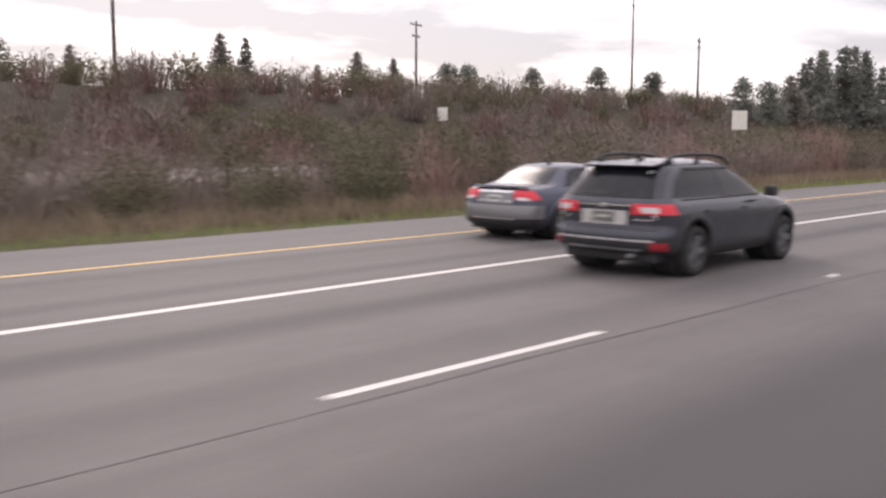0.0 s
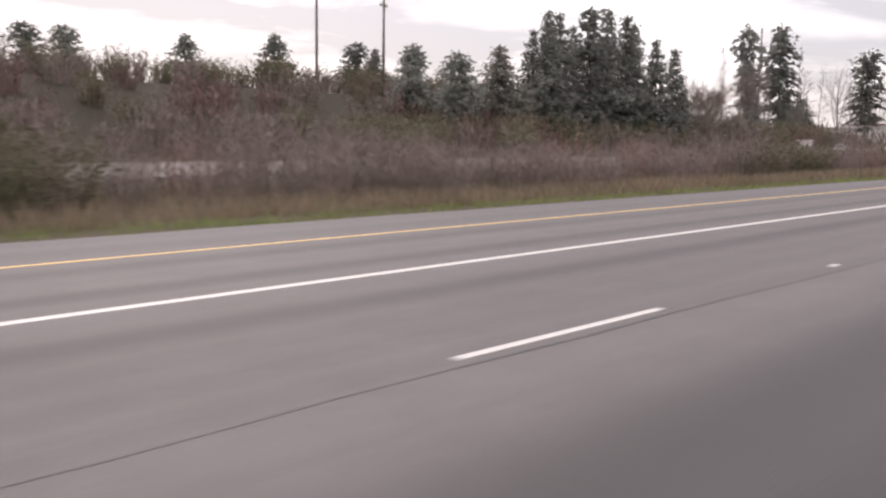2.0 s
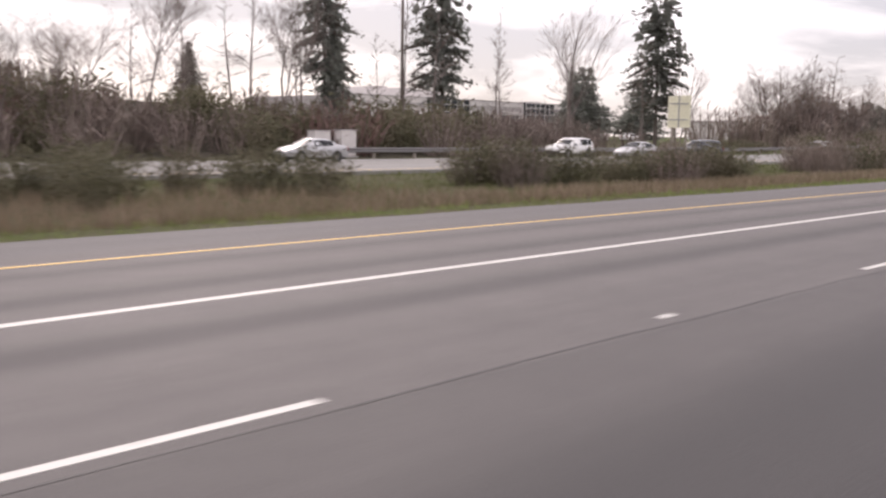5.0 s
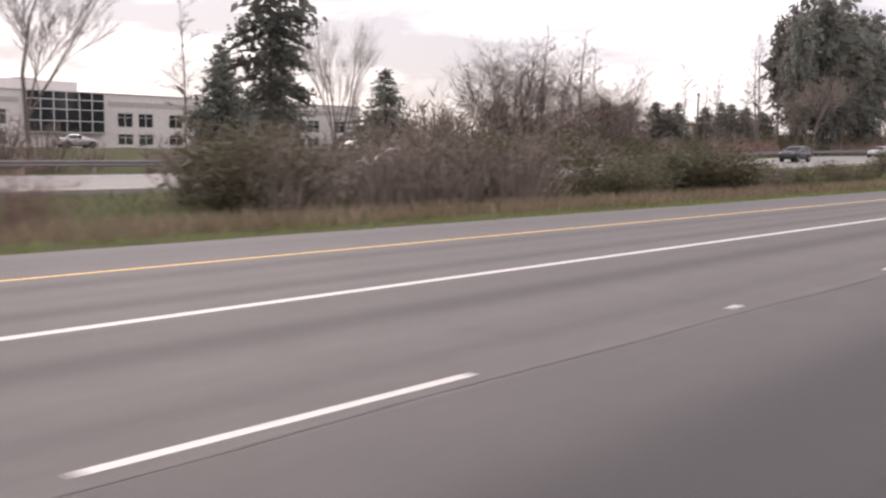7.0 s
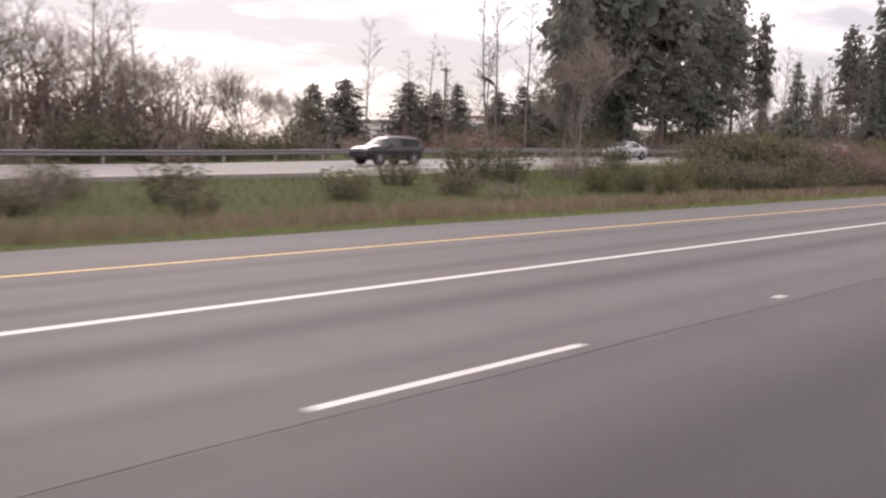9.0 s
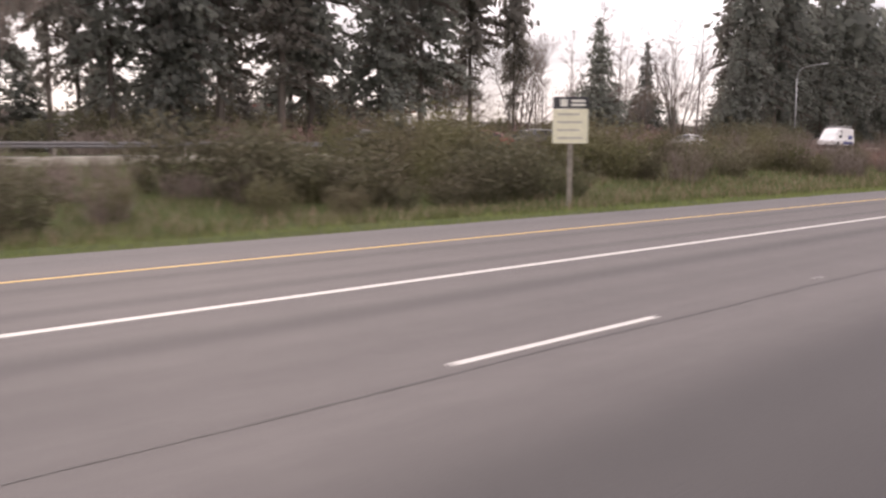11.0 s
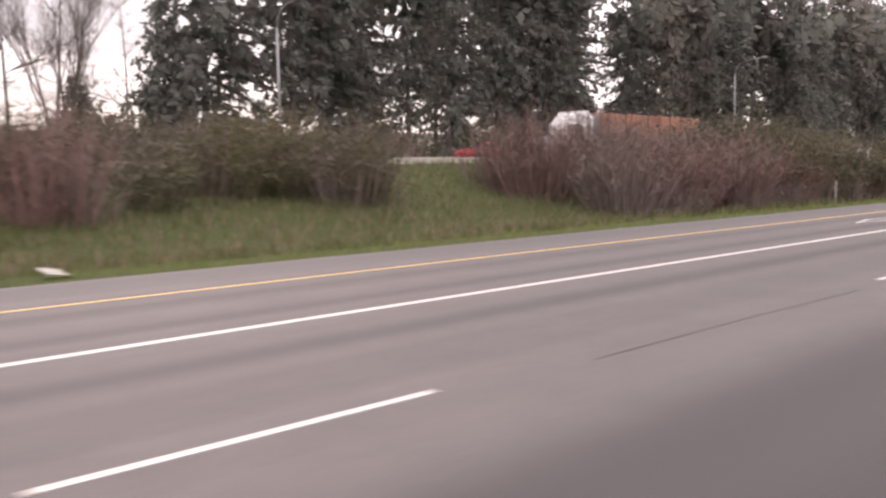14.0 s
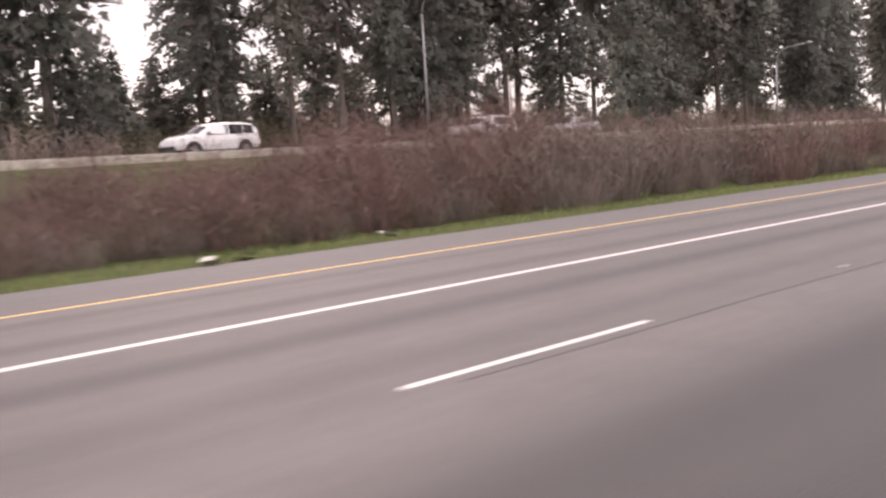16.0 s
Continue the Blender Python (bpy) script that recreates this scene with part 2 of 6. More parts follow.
# ---- mesh helpers ----
class Geo:
    """Collects vertices and faces for one mesh."""

    def __init__(self):
        self.v, self.f = [], []

    def tube(self, p0, p1, r0, r1, n=5):
        p0, p1 = Vector(p0), Vector(p1)
        d = (p1 - p0).normalized()
        s = d.orthogonal().normalized()
        u = d.cross(s)
        k = len(self.v)
        for p, r in ((p0, r0), (p1, r1)):
            for i in range(n):
                a = 2 * math.pi * i / n
                self.v.append(p + (s * math.cos(a) + u * math.sin(a)) * r)
        for i in range(n):
            self.f.append((k + i, k + (i + 1) % n, k + n + (i + 1) % n, k + n + i))

    def path(self, pts, radii, n=6, caps=True):
        """A tube through points with one radius each."""
        k = len(self.v)
        pts = [Vector(p) for p in pts]
        side = None
        for i, (p, r) in enumerate(zip(pts, radii)):
            d = (pts[min(i + 1, len(pts) - 1)] - pts[max(i - 1, 0)]).normalized()
            side = (side - d * side.dot(d)).normalized() if side else d.orthogonal().normalized()
            u = d.cross(side)
            for j in range(n):
                a = 2 * math.pi * j / n
                self.v.append(p + (side * math.cos(a) + u * math.sin(a)) * r)
        for i in range(len(pts) - 1):
            for j in range(n):
                a, b = k + i * n + j, k + i * n + (j + 1) % n
                self.f.append((a, b, b + n, a + n))
        if caps:
            self.f.append(tuple(range(k + n - 1, k - 1, -1)))
            self.f.append(tuple(range(k + n * (len(pts) - 1), k + n * len(pts))))

    def poly(self, *pts):
        k = len(self.v)
        self.v += [Vector(p) for p in pts]
        self.f.append(tuple(range(k, k + len(pts))))

    def box(self, x0, x1, y0, y1, z0, z1):
        k = len(self.v)
        self.v += [Vector((x, y, z)) for z in (z0, z1) for x, y in ((x0, y0), (x1, y0), (x1, y1), (x0, y1))]
        for q in ((0, 3, 2, 1), (4, 5, 6, 7), (0, 1, 5, 4), (1, 2, 6, 5), (2, 3, 7, 6), (3, 0, 4, 7)):
            self.f.append(tuple(k + i for i in q))

    def cyl(self, centre, axis, r, depth, n=20):
        c, a = Vector(centre), Vector(axis).normalized()
        self.path([c - a * depth / 2, c + a * depth / 2], [r, r], n)

    def mesh(self, name, mat, smooth=False):
        me = bpy.data.meshes.new(name)
        me.from_pydata([tuple(v) for v in self.v], [], self.f)
        me.materials.append(mat)
        if smooth:
            me.shade_smooth()
        return me


def link(name, me, parent=None, label=""):
    ob = new(name, me)
    ob.parent = parent
    if label:
        ob["label"] = label
    return ob


def part(name, geo, mat, parent, label="", smooth=False, bevel=0.0):
    me = geo.mesh(name, mat, smooth)
    if bevel:
        bm = bmesh.new()
        bm.from_mesh(me)
        bmesh.ops.remove_doubles(bm, verts=bm.verts, dist=1e-5)
        bmesh.ops.bevel(bm, geom=[e for e in bm.edges if len(e.link_faces) == 2 and e.calc_face_angle(0) > 0.6], offset=bevel, segments=2, affect="EDGES", profile=0.6)
        bm.to_mesh(me)
        bm.free()
    return link(name, me, parent, label)


def thing(name, label, category, group="", at=(0, 0, 0), turn=0.0, kind=""):
    e = new(name)
    e.empty_display_size = 0.2
    e.matrix_basis = pose(*at, 0, 0, turn)
    return tagged(e, label, category, group, kind)


def structure(name, geo, mat, label=""):
    ob = link(name, geo.mesh(name, mat))
    return tagged(ob, label, kind="structure")


def smooth01(a, b, v):
    u = min(1.0, max(0.0, (v - a) / (b - a)))
    return u * u * (3 - 2 * u)


def far_z(x):
    """Height of the opposite carriageway, which climbs along the way."""
    return float(np.interp(x, [0, 250, 300, 330, 375, 420, 450, 490, 560, 800], [0, 0, 0.55, 1.15, 1.55, 1.95, 2.25, 2.3, 2.45, 2.5]))


def hill_z(x):
    return float(np.interp(x, [-150, 20, 150, 205, 235], [5.2, 5.2, 5.2, 2.6, 0.0]))


def ground_z(x, y):
    f = far_z(x)
    if y < 14.6:
        return -0.35
    n = 0.10 * noise.noise((x * 0.13, y * 0.2, 0)) + 0.05 * noise.noise((x * 0.6, y * 0.6, 3))
    if y < 33.4:
        z = -0.04 + (f + 0.0) * smooth01(17, 32.8, y) - 0.25 * smooth01(15.5, 20, y) * (1 - smooth01(26, 33, y)) - 0.14 * smooth01(29.5, 32, y)
        return z + n * smooth01(15, 18, y) * (1 - smooth01(31, 33.2, y))
    if y < 50:
        return f - 0.3
    return f - 0.03 + (hill_z(x) + max(0, 1.25 - f)) * smooth01(51, 80, y) + 2 * n * smooth01(50, 55, y)


# ---- ground and roads ----
gx = [-3000, -1200, -500, -200] + [-150 + 4 * i for i in range(214)] + [720, 780, 900, 1400, 3500]
gy = [-3000, -800, -200, -60, -14.5, -14.2, 14.4, 14.62, 15, 15.6, 16.4, 17.5, 19, 21, 23, 25, 27, 29, 31, 32.5, 33.3, 33.6, 41, 49.6, 50.0, 51, 53, 56, 60, 64, 69, 75, 81, 88, 96, 110, 140, 200, 320, 700, 1500, 3500]
gg = Geo()
for y in gy:
    for x in gx:
        z = ground_z(x, y) if y >= 14.4 else (-0.35 if y > -14.3 else -0.06)
        if abs(y - 14.62) < 0.01:
            z = -0.03
        gg.v.append(Vector((x, y, z)))
W_ = len(gx)
for j in range(len(gy) - 1):
    for i in range(W_ - 1):
        a = j * W_ + i
        gg.f.append((a, a + 1, a + 1 + W_, a + W_))
gob = structure("ground", gg, ground_mat, "grass and soil verge and rising ground beside the freeway")
gob.data.shade_smooth()

g = Geo()
g.box(-400, 1100, -14.35, 12.75, -0.34, 0.0)
structure("road", g, asphalt, "grey worn asphalt freeway lanes")
g = Geo()
edge_r = random.Random(4)
# the shoulder's outer rim is slightly ragged
xs = [-400, -150] + [-148 + 2 * i for i in range(430)] + [720, 1100]
k = 0
for x in xs:
    e = 14.72 + edge_r.uniform(-0.06, 0.06)
    g.v += [Vector((x, 12.75, -0.002)), Vector((x, e, -0.012)), Vector((x, e + 0.02, -0.3))]
for i in range(len(xs) - 1):
    for q in (0, 1):
        a = 3 * i + q
        g.f.append((a, a + 3, a + 4, a + 1))
structure("shoulder", g, shoulder_mat, "narrow asphalt shoulder beside the grass verge")

g = Geo()
fx = [-400, -150] + [-100 + 10 * i for i in range(82)] + [1100]
for x in fx:
    z = far_z(x)
    g.v += [Vector((x, 33.35, z - 0.35)), Vector((x, 33.4, z)), Vector((x, 49.7, z)), Vector((x, 49.75, z - 0.35))]
for i in range(len(fx) - 1):
    for q in range(3):
        a = 4 * i + q
        g.f.append((a, a + 4, a + 5, a + 1))
structure("road_far", g, far_road_mat, "pale opposite carriageway beyond the median")
for name, y, w, m_, lab in (("far_edge_line", 34.6, 0.08, yellow_paint, "yellow edge line on the opposite carriageway"),
                            ("far_edge_line", 48.2, 0.08, white_paint, "white edge line on the opposite carriageway")):
    g = Geo()
    for x in fx:
        g.v += [Vector((x, y - w, far_z(x) + 0.005)), Vector((x, y + w, far_z(x) + 0.005))]
    for i in range(len(fx) - 1):
        g.f.append((2 * i, 2 * i + 2, 2 * i + 3, 2 * i + 1))
    structure(name, g, m_, lab)

kerb_mat = plain("weathered_concrete_kerb", (0.56, 0.52, 0.44), 0.85, vary=0.15, scale=1.5)
g = Geo()
kx = [296 + 8 * i for i in range(50)]
for x in kx:
    z = far_z(x)
    g.v += [Vector((x, 33.36, z - 0.3)), Vector((x, 33.38, z + 0.13)), Vector((x, 33.41, z + 0.15)), Vector((x, 33.58, z + 0.15)), Vector((x, 33.6, z - 0.01))]
for i in range(len(kx) - 1):
    for q in range(4):
        a = 5 * i + q
        g.f.append((a, a + 5, a + 6, a + 1))
structure("kerb_far", g, kerb_mat, "low pale concrete kerb along the opposite carriageway")

g = Geo()
g.box(-400, 1100, 8.375, 8.535, 0.0, 0.005)
structure("lane_line", g, white_paint, "wide solid white lane line on the asphalt")
g = Geo()
g.box(-400, 1100, 11.91, 11.99, 0.0, 0.005)
structure("edge_line", g, yellow_paint, "solid yellow edge line on the asphalt")
# tar seam beside the dashes, wandering a little and broken in places
g = Geo()
sr = random.Random(9)
for a, b in ((-120, 52), (56, 250), (252, 300), (318, 352), (423.5, 428.5), (480, 500)):
    x = a
    while x < b:
        y0 = 4.57 + 0.03 * math.sin(x * 0.21) + 0.02 * math.sin(x * 1.3)
        y1 = 4.57 + 0.03 * math.sin((x + 1.5) * 0.21) + 0.02 * math.sin((x + 1.5) * 1.3)
        w0 = sr.uniform(0.008, 0.019)
        g.poly((x, y0 - w0, 0.003), (x + 1.5, y1 - w0, 0.003), (x + 1.5, y1 + w0, 0.003), (x, y0 + w0, 0.003))
        x += 1.5
structure("tar_seam", g, tar, "thin dark tar seam along the lane joint")
dash_geo = Geo()
dash_geo.box(0, 3.05, -0.05, 0.05, 0, 0.005)
dash_me = dash_geo.mesh("dash", white_paint)
mark_geo = Geo()
mark_geo.path([(0, 0, 0), (0, 0, 0.018)], [0.055, 0.04], 8)
mark_geo.box(-0.12, 0.12, -0.05, 0.05, 0, 0.006)
mark_me = mark_geo.mesh("lane_marker", white_paint)
worn_me = mark_geo.mesh("lane_marker", worn_paint)
SHIFTED = {2: 7.74, 5: 7.8, 6: 8.44, 7: 9.2, 13: 7.29, 14: 6.9, 17: 7.43, 18: 7.13, 19: 7.04, 25: 6.79, 28: 7.71, 29: 6.62, 31: 7.54}   # markers set a little off their rhythm
for k in range(-4, 52):
    o = link("dash", dash_me)
    o.location = (4.11 + 12.192 * k, 4.80, 0)
    tagged(o, "worn white lane dash painted on asphalt", kind="structure")
    if k in (34, 36, 37):   # lost ones
        continue
    o = link("lane_marker", worn_me if k in (27, 28, 30, 33, 35, 38, 39) else mark_me)
    o.location = (4.11 + 12.192 * k + SHIFTED.get(k, 8.0 if k < 5 else 7.25), 4.64 if k == 25 else 4.82, 0)
    tagged(o, "small white raised lane marker on asphalt", kind="structure")
# carpool diamond in the lane
g = Geo()
dc, dl, dw, ds = (446.0, 10.25), 1.95, 0.40, 0.11
outer = [(dc[0] - dl, dc[1]), (dc[0], dc[1] - dw), (dc[0] + dl, dc[1]), (dc[0], dc[1] + dw)]
inner = [(dc[0] - dl + 0.5, dc[1]), (dc[0], dc[1] - dw + ds), (dc[0] + dl - 0.5, dc[1]), (dc[0], dc[1] + dw - ds)]
for i in range(4):
    j = (i + 1) % 4
    g.poly((*outer[i], 0.005), (*outer[j], 0.005), (*inner[j], 0.005), (*inner[i], 0.005))
structure("carpool_diamond", g, white_paint, "white painted diamond outline in the carpool lane")
for x0, x1, y0, y1 in ((21.8, 23.4, 13.9, 14.4), (190.4, 192.8, 13.8, 14.3), (26.3, 27.2, 12.35, 12.6), (192.6, 193.5, 12.3, 12.5), (185.7, 187.1, 8.85, 9.25)):
    g = Geo()
    g.box(x0, x1, y0, y1, 0.0, 0.004)
    structure("pavement_patch", g, patch_mat, "pale patch in the asphalt")


# ---- plants: one mesh per kind and seed, shared by the copies ----
def fir_meshes(seed, height, radius, clear, gaps, droop, mat, taper=0.6, step=0.75, lumpy=0.8):
    """Trunk and crown of a fir. clear: share of bare trunk; gaps: share of missing limbs; lumpy: how uneven the crown's outline is."""
    r = random.Random(seed)
    trunk, crown = Geo(), Geo()
    lean = (r.uniform(-0.02, 0.02), r.uniform(-0.02, 0.02))
    bow = r.uniform(-0.25, 0.25)
    axis = lambda z: Vector((lean[0] * z + bow * math.sin(2.6 * z / height), lean[1] * z, z))
    steps = 8
    trunk.path([axis(height * i / steps) - Vector((0, 0, 0.5 if i == 0 else 0)) for i in range(steps + 1)],
               [0.0125 * height * (1 - 0.93 * i / steps) for i in range(steps + 1)], 7)
    # a few dead stubs on the bare trunk
    z = 0.35 * clear * height
    while z < clear * height:
        a, ln = r.uniform(0, 6.283), r.uniform(0.4, 1.6)
        out = Vector((math.cos(a), math.sin(a), r.uniform(-0.4, 0.1)))
        side_ = Vector((-out.y, out.x, 0)) * 0.03
        trunk.poly(axis(z) - side_, axis(z) + side_, axis(z) + out * ln)
        z += r.uniform(0.3, 0.9)
    z = clear * height
    while z < height * 0.985:
        u = z / height
        v = (u - clear) / (1 - clear)
        env = radius * min(1.0, 0.62 + 1.9 * v) * (1 - v) ** taper * (1 + 0.3 * lumpy * noise.noise((z * 0.23, seed * 5.3, 0)))
        turn = r.uniform(0, 6.28)
        n = r.randint(4, 6)
        for i in range(n):
            a = turn + 6.283 * i / n + r.uniform(-0.45, 0.45)
            lump = noise.noise((1.5 * math.cos(a), 1.5 * math.sin(a), z * 0.17 + seed * 3.7))
            if r.random() < gaps or (lump < -0.28 and r.random() < 0.6 * lumpy):
                continue
            length = max(0.35, env * (0.82 + lumpy * lump) * r.uniform(0.62, 1.18))
            out = Vector((math.cos(a), math.sin(a), 0))
            across = Vector((-out.y, out.x, 0))
            rise, sag = r.uniform(-0.2, 0.35) + 0.35 * max(0, u - 0.6), droop * r.uniform(0.6, 1.6)
            p0 = axis(z)
            at = lambda q: p0 + out * (length * q) + Vector((0, 0, (rise * q - sag * q * q) * length))
            wd = across * (0.02 + 0.006 * length)
            trunk.poly(p0 - wd, p0 + wd, at(0.55) + wd * 0.5, at(1.0), at(0.55) - wd * 0.5)
            coarse = 3.2 if u > (0.57 if height > 26 else 0.64) and height > 20 else 1.0
            m = max(2, int(length / (0.34 * coarse)) + 1)
            for q in range(m):
                t_ = 0.12 + 0.9 * (q + r.uniform(0.0, 1.0)) / m
                fan = (0.268 + 0.100 * length * (1.15 - t_)) * coarse ** 0.8
                for side in (-1, 1, r.uniform(-0.3, 0.3)):
                    c = at(t_) + Vector((r.gauss(0, 0.55), r.gauss(0, 0.55), r.gauss(-0.15, 0.5))) * fan
                    d = (across * side * r.uniform(0.35, 1.0) + out * r.uniform(-0.1, 0.9) + Vector((0, 0, r.uniform(-1.15, 0.2)))).normalized()
                    ln = fan * r.uniform(0.8, 1.6)
                    w = d.cross(Vector((r.uniform(-1, 1), r.uniform(-1, 1), r.uniform(-0.2, 0.9)))).normalized() * ln * r.uniform(0.22, 0.42)
                    b = c - d * ln * 0.12
                    crown.poly(b, c + d * ln * 0.42 + w, c + d * ln, c + d * ln * 0.36 - w)
        z += r.uniform(0.6, 1.25) * step * ((1.1 - 0.4 * u) if u < 0.66 or height < 20 else 1.3)
    top = axis(height)
    for i in range(5):
        a = 1.25 * i
        crown.poly(top + Vector((0, 0, 0.3)), top + Vector((0.16 * math.cos(a), 0.16 * math.sin(a), -0.4)), top + Vector((0, 0, -0.9)))
    return trunk.mesh("trunk", bark), crown.mesh("crown", mat)


def pole_tree_meshes(seed, height, reach=0.16, bare=0.22, mat=None):
    """A slender leafless tree: one straight stem with short rising side limbs and fine twigs."""
    r = random.Random(seed)
    limbs, twigs = Geo(), Geo()
    ph = r.uniform(0, 6)
    axis = lambda z: Vector((0.02 * height * math.sin(z * 0.21 + ph), 0.015 * height * math.sin(z * 0.17 + 2 * ph), z))
    limbs.path([axis(height * i / 9 - (0.3 if i == 0 else 0)) for i in range(10)], [0.0085 * height * (1 - 0.93 * i / 9) for i in range(10)], 6, caps=False)

    def twig(p, d, ln, w, level):
        e = p + d * ln
        side = d.orthogonal().normalized() * w
        bend = (p + e) / 2 + Vector((r.uniform(-1, 1), r.uniform(-1, 1), r.uniform(-0.3, 1))) * ln * 0.09
        twigs.poly(p - side, p + side, bend + side * 0.6, e, bend - side * 0.6)
        if level < 2:
            for _ in range(7 if level == 0 else 5):
                s = r.uniform(0.25, 1.0)
                nd = (d * 0.8 + Vector((r.uniform(-1, 1), r.uniform(-1, 1), r.uniform(-0.5, 0.9)))).normalized()
                twig(p.lerp(e, s), nd, ln * r.uniform(0.25, 0.5), w * 0.62, level + 1)

    z = bare * height
    while z < 0.97 * height:
        u = z / height
        a = r.uniform(0, 6.283)
        d = Vector((math.cos(a), math.sin(a), r.uniform(0.25, 1.1))).normalized()
        twig(axis(z), d, height * reach * (1.1 - 0.75 * u) * r.uniform(0.5, 1.25), 0.022 + 0.022 * (1 - u), 0)
        z += r.uniform(0.018, 0.045) * height
    return limbs.mesh("trunk", grey_twig), twigs.mesh("twig_crown", mat or grey_twig)


def bare_tree_meshes(seed, height, spread, stems=1, depth=5, fork=3, mat=None):
    """A leafless broad-leaved tree: forking limbs, then fine twigs."""
    r = random.Random(seed)
    limbs, twigs = Geo(), Geo()

    def grow(p, d, length, rad, level):
        bend = Vector((r.uniform(-1, 1), r.uniform(-1, 1), r.uniform(-0.2, 0.5))) * 0.12
        q = p + d * length * 0.5 + bend * length * 0.3
        e = q + (d + bend).normalized() * length * 0.5
        if level >= depth - 2:
            w_ = d.orthogonal().normalized() * (0.022 if level < depth - 1 else 0.015 if level < depth else 0.010)
            twigs.poly(p - w_, p + w_, e)
        else:
            limbs.path([p, q, e], [rad, rad * 0.85, rad * 0.7], 5 if level < 2 else 4, caps=False)
        if level >= depth:
            return
        for i in range(fork + (1 if level >= 2 else 0)):
            s = r.uniform(0.35, 1.0) if i else 1.0
            b = p.lerp(e, s)
            side = Vector((r.uniform(-1, 1), r.uniform(-1, 1), r.uniform(-0.35, 0.6))).normalized()
            nd = (d * (1.15 if i == 0 else 0.75) + side * spread * (0.45 if i == 0 else 0.95) + Vector((0, 0, 0.16))).normalized()
            grow(b, nd, length * r.uniform(0.58, 0.82), rad * (0.68 if i == 0 else 0.5), level + 1)

    for i in range(stems):
        a = 6.283 * i / stems + r.uniform(0, 1)
        base = Vector((0.4 * math.cos(a), 0.4 * math.sin(a), -0.3)) if stems > 1 else Vector((0, 0, -0.3))
        d = Vector((0.25 * math.cos(a), 0.25 * math.sin(a), 1)).normalized() if stems > 1 else Vector((0, 0, 1))
        grow(base, d, height * 0.36, height * 0.0095, 0)
    return limbs.mesh("trunk", grey_twig), twigs.mesh("twig_crown", mat or grey_twig)


def shrub_geo(seed, radius, height, stems, leaves, leaf, thick=1.0, stiff=0.7):
    """A shrub: a fan of stems with side twigs, and small leaf slips."""
    r = random.Random(seed)
    wood, green = Geo(), Geo()
    for i in range(stems):
        a, u = r.uniform(0, 6.283), math.sqrt(r.random())
        base = Vector((math.cos(a), math.sin(a), 0)) * u * radius * 0.5 + Vector((0, 0, -0.15))
        h = height * r.uniform(0.55, 1.05) * (1 - 0.35 * u * u)
        tip = Vector((math.cos(a) * u * radius * r.uniform(0.75, 1.25), math.sin(a) * u * radius * r.uniform(0.75, 1.25), h))
        mid = base.lerp(tip, 0.5) + Vector((r.uniform(-0.12, 0.12), r.uniform(-0.12, 0.12), stiff * 0.15 * h))
        w = Vector((math.sin(a + r.uniform(-1, 1)), math.cos(a + r.uniform(-1, 1)), 0)) * r.uniform(0.005, 0.011) * thick
        wood.poly(base - w * 1.5, base + w * 1.5, mid + w, mid - w)
        wood.poly(mid - w, mid + w, tip)
        for q in range(r.randint(5, 8)):
            s = r.uniform(0.1, 1.0)
            c = base.lerp(mid, s * 2) if s < 0.5 else mid.lerp(tip, s * 2 - 1)
            e = c + Vector((r.uniform(-1, 1), r.uniform(-1, 1), r.uniform(-0.1, 1.1))) * 0.3 * height * r.uniform(0.4, 0.9)
            w2 = Vector((r.uniform(-1, 1), r.uniform(-1, 1), r.uniform(-0.5, 0.5))).normalized() * r.uniform(0.005, 0.012) * thick
            wood.poly(c - w2, c + w2, e)
            for _ in range(leaves):
                s = r.uniform(0.2, 1.05)
                p = c.lerp(e, s)
                d = Vector((r.uniform(-1, 1), r.uniform(-1, 1), r.uniform(-0.5, 1))).normalized() * leaf * r.uniform(0.6, 1.4)
                n = d.cross(Vector((r.uniform(-1, 1), r.uniform(-1, 1), r.uniform(-1, 1)))).normalized() * leaf * 0.17
                green.poly(p, p + d * 0.5 + n, p + d, p + d * 0.5 - n)
    return wood, green


def arrays(geo):
    v = np.array([tuple(p) for p in geo.v], np.float32).reshape(-1, 3)
    tris = [(f[0], f[i], f[i + 1]) for f in geo.f for i in range(1, len(f) - 1)]
    return v, np.array(tris, np.int32).reshape(-1, 3)


def scatter(name, kinds, places, mat, label, category):
    """Many plants joined into one mesh. places: kind, x, y, z, turn, size, squash."""
    vs, fs, k = [], [], 0
    for kind, x, y, z, a, s, q in places:
        v, f = kinds[kind]
        c, sn = math.cos(a) * s, math.sin(a) * s
        o = np.empty_like(v)
        o[:, 0], o[:, 1], o[:, 2] = v[:, 0] * c - v[:, 1] * sn + x, v[:, 0] * sn + v[:, 1] * c + y, v[:, 2] * s * q + z
        vs.append(o)
        fs.append(f + k)
        k += len(v)
    v, f = np.concatenate(vs), np.concatenate(fs)
    me = bpy.data.meshes.new(name)
    me.vertices.add(len(v))
    me.vertices.foreach_set("co", v.ravel())
    me.loops.add(f.size)
    me.loops.foreach_set("vertex_index", f.ravel())
    me.polygons.add(len(f))
    me.polygons.foreach_set("loop_start", np.arange(0, f.size, 3, dtype=np.int32))
    me.update()
    me.validate()
    me.materials.append(mat)
    return tagged(link(name, me), label, category, kind="stuff")


pr = random.Random(21)
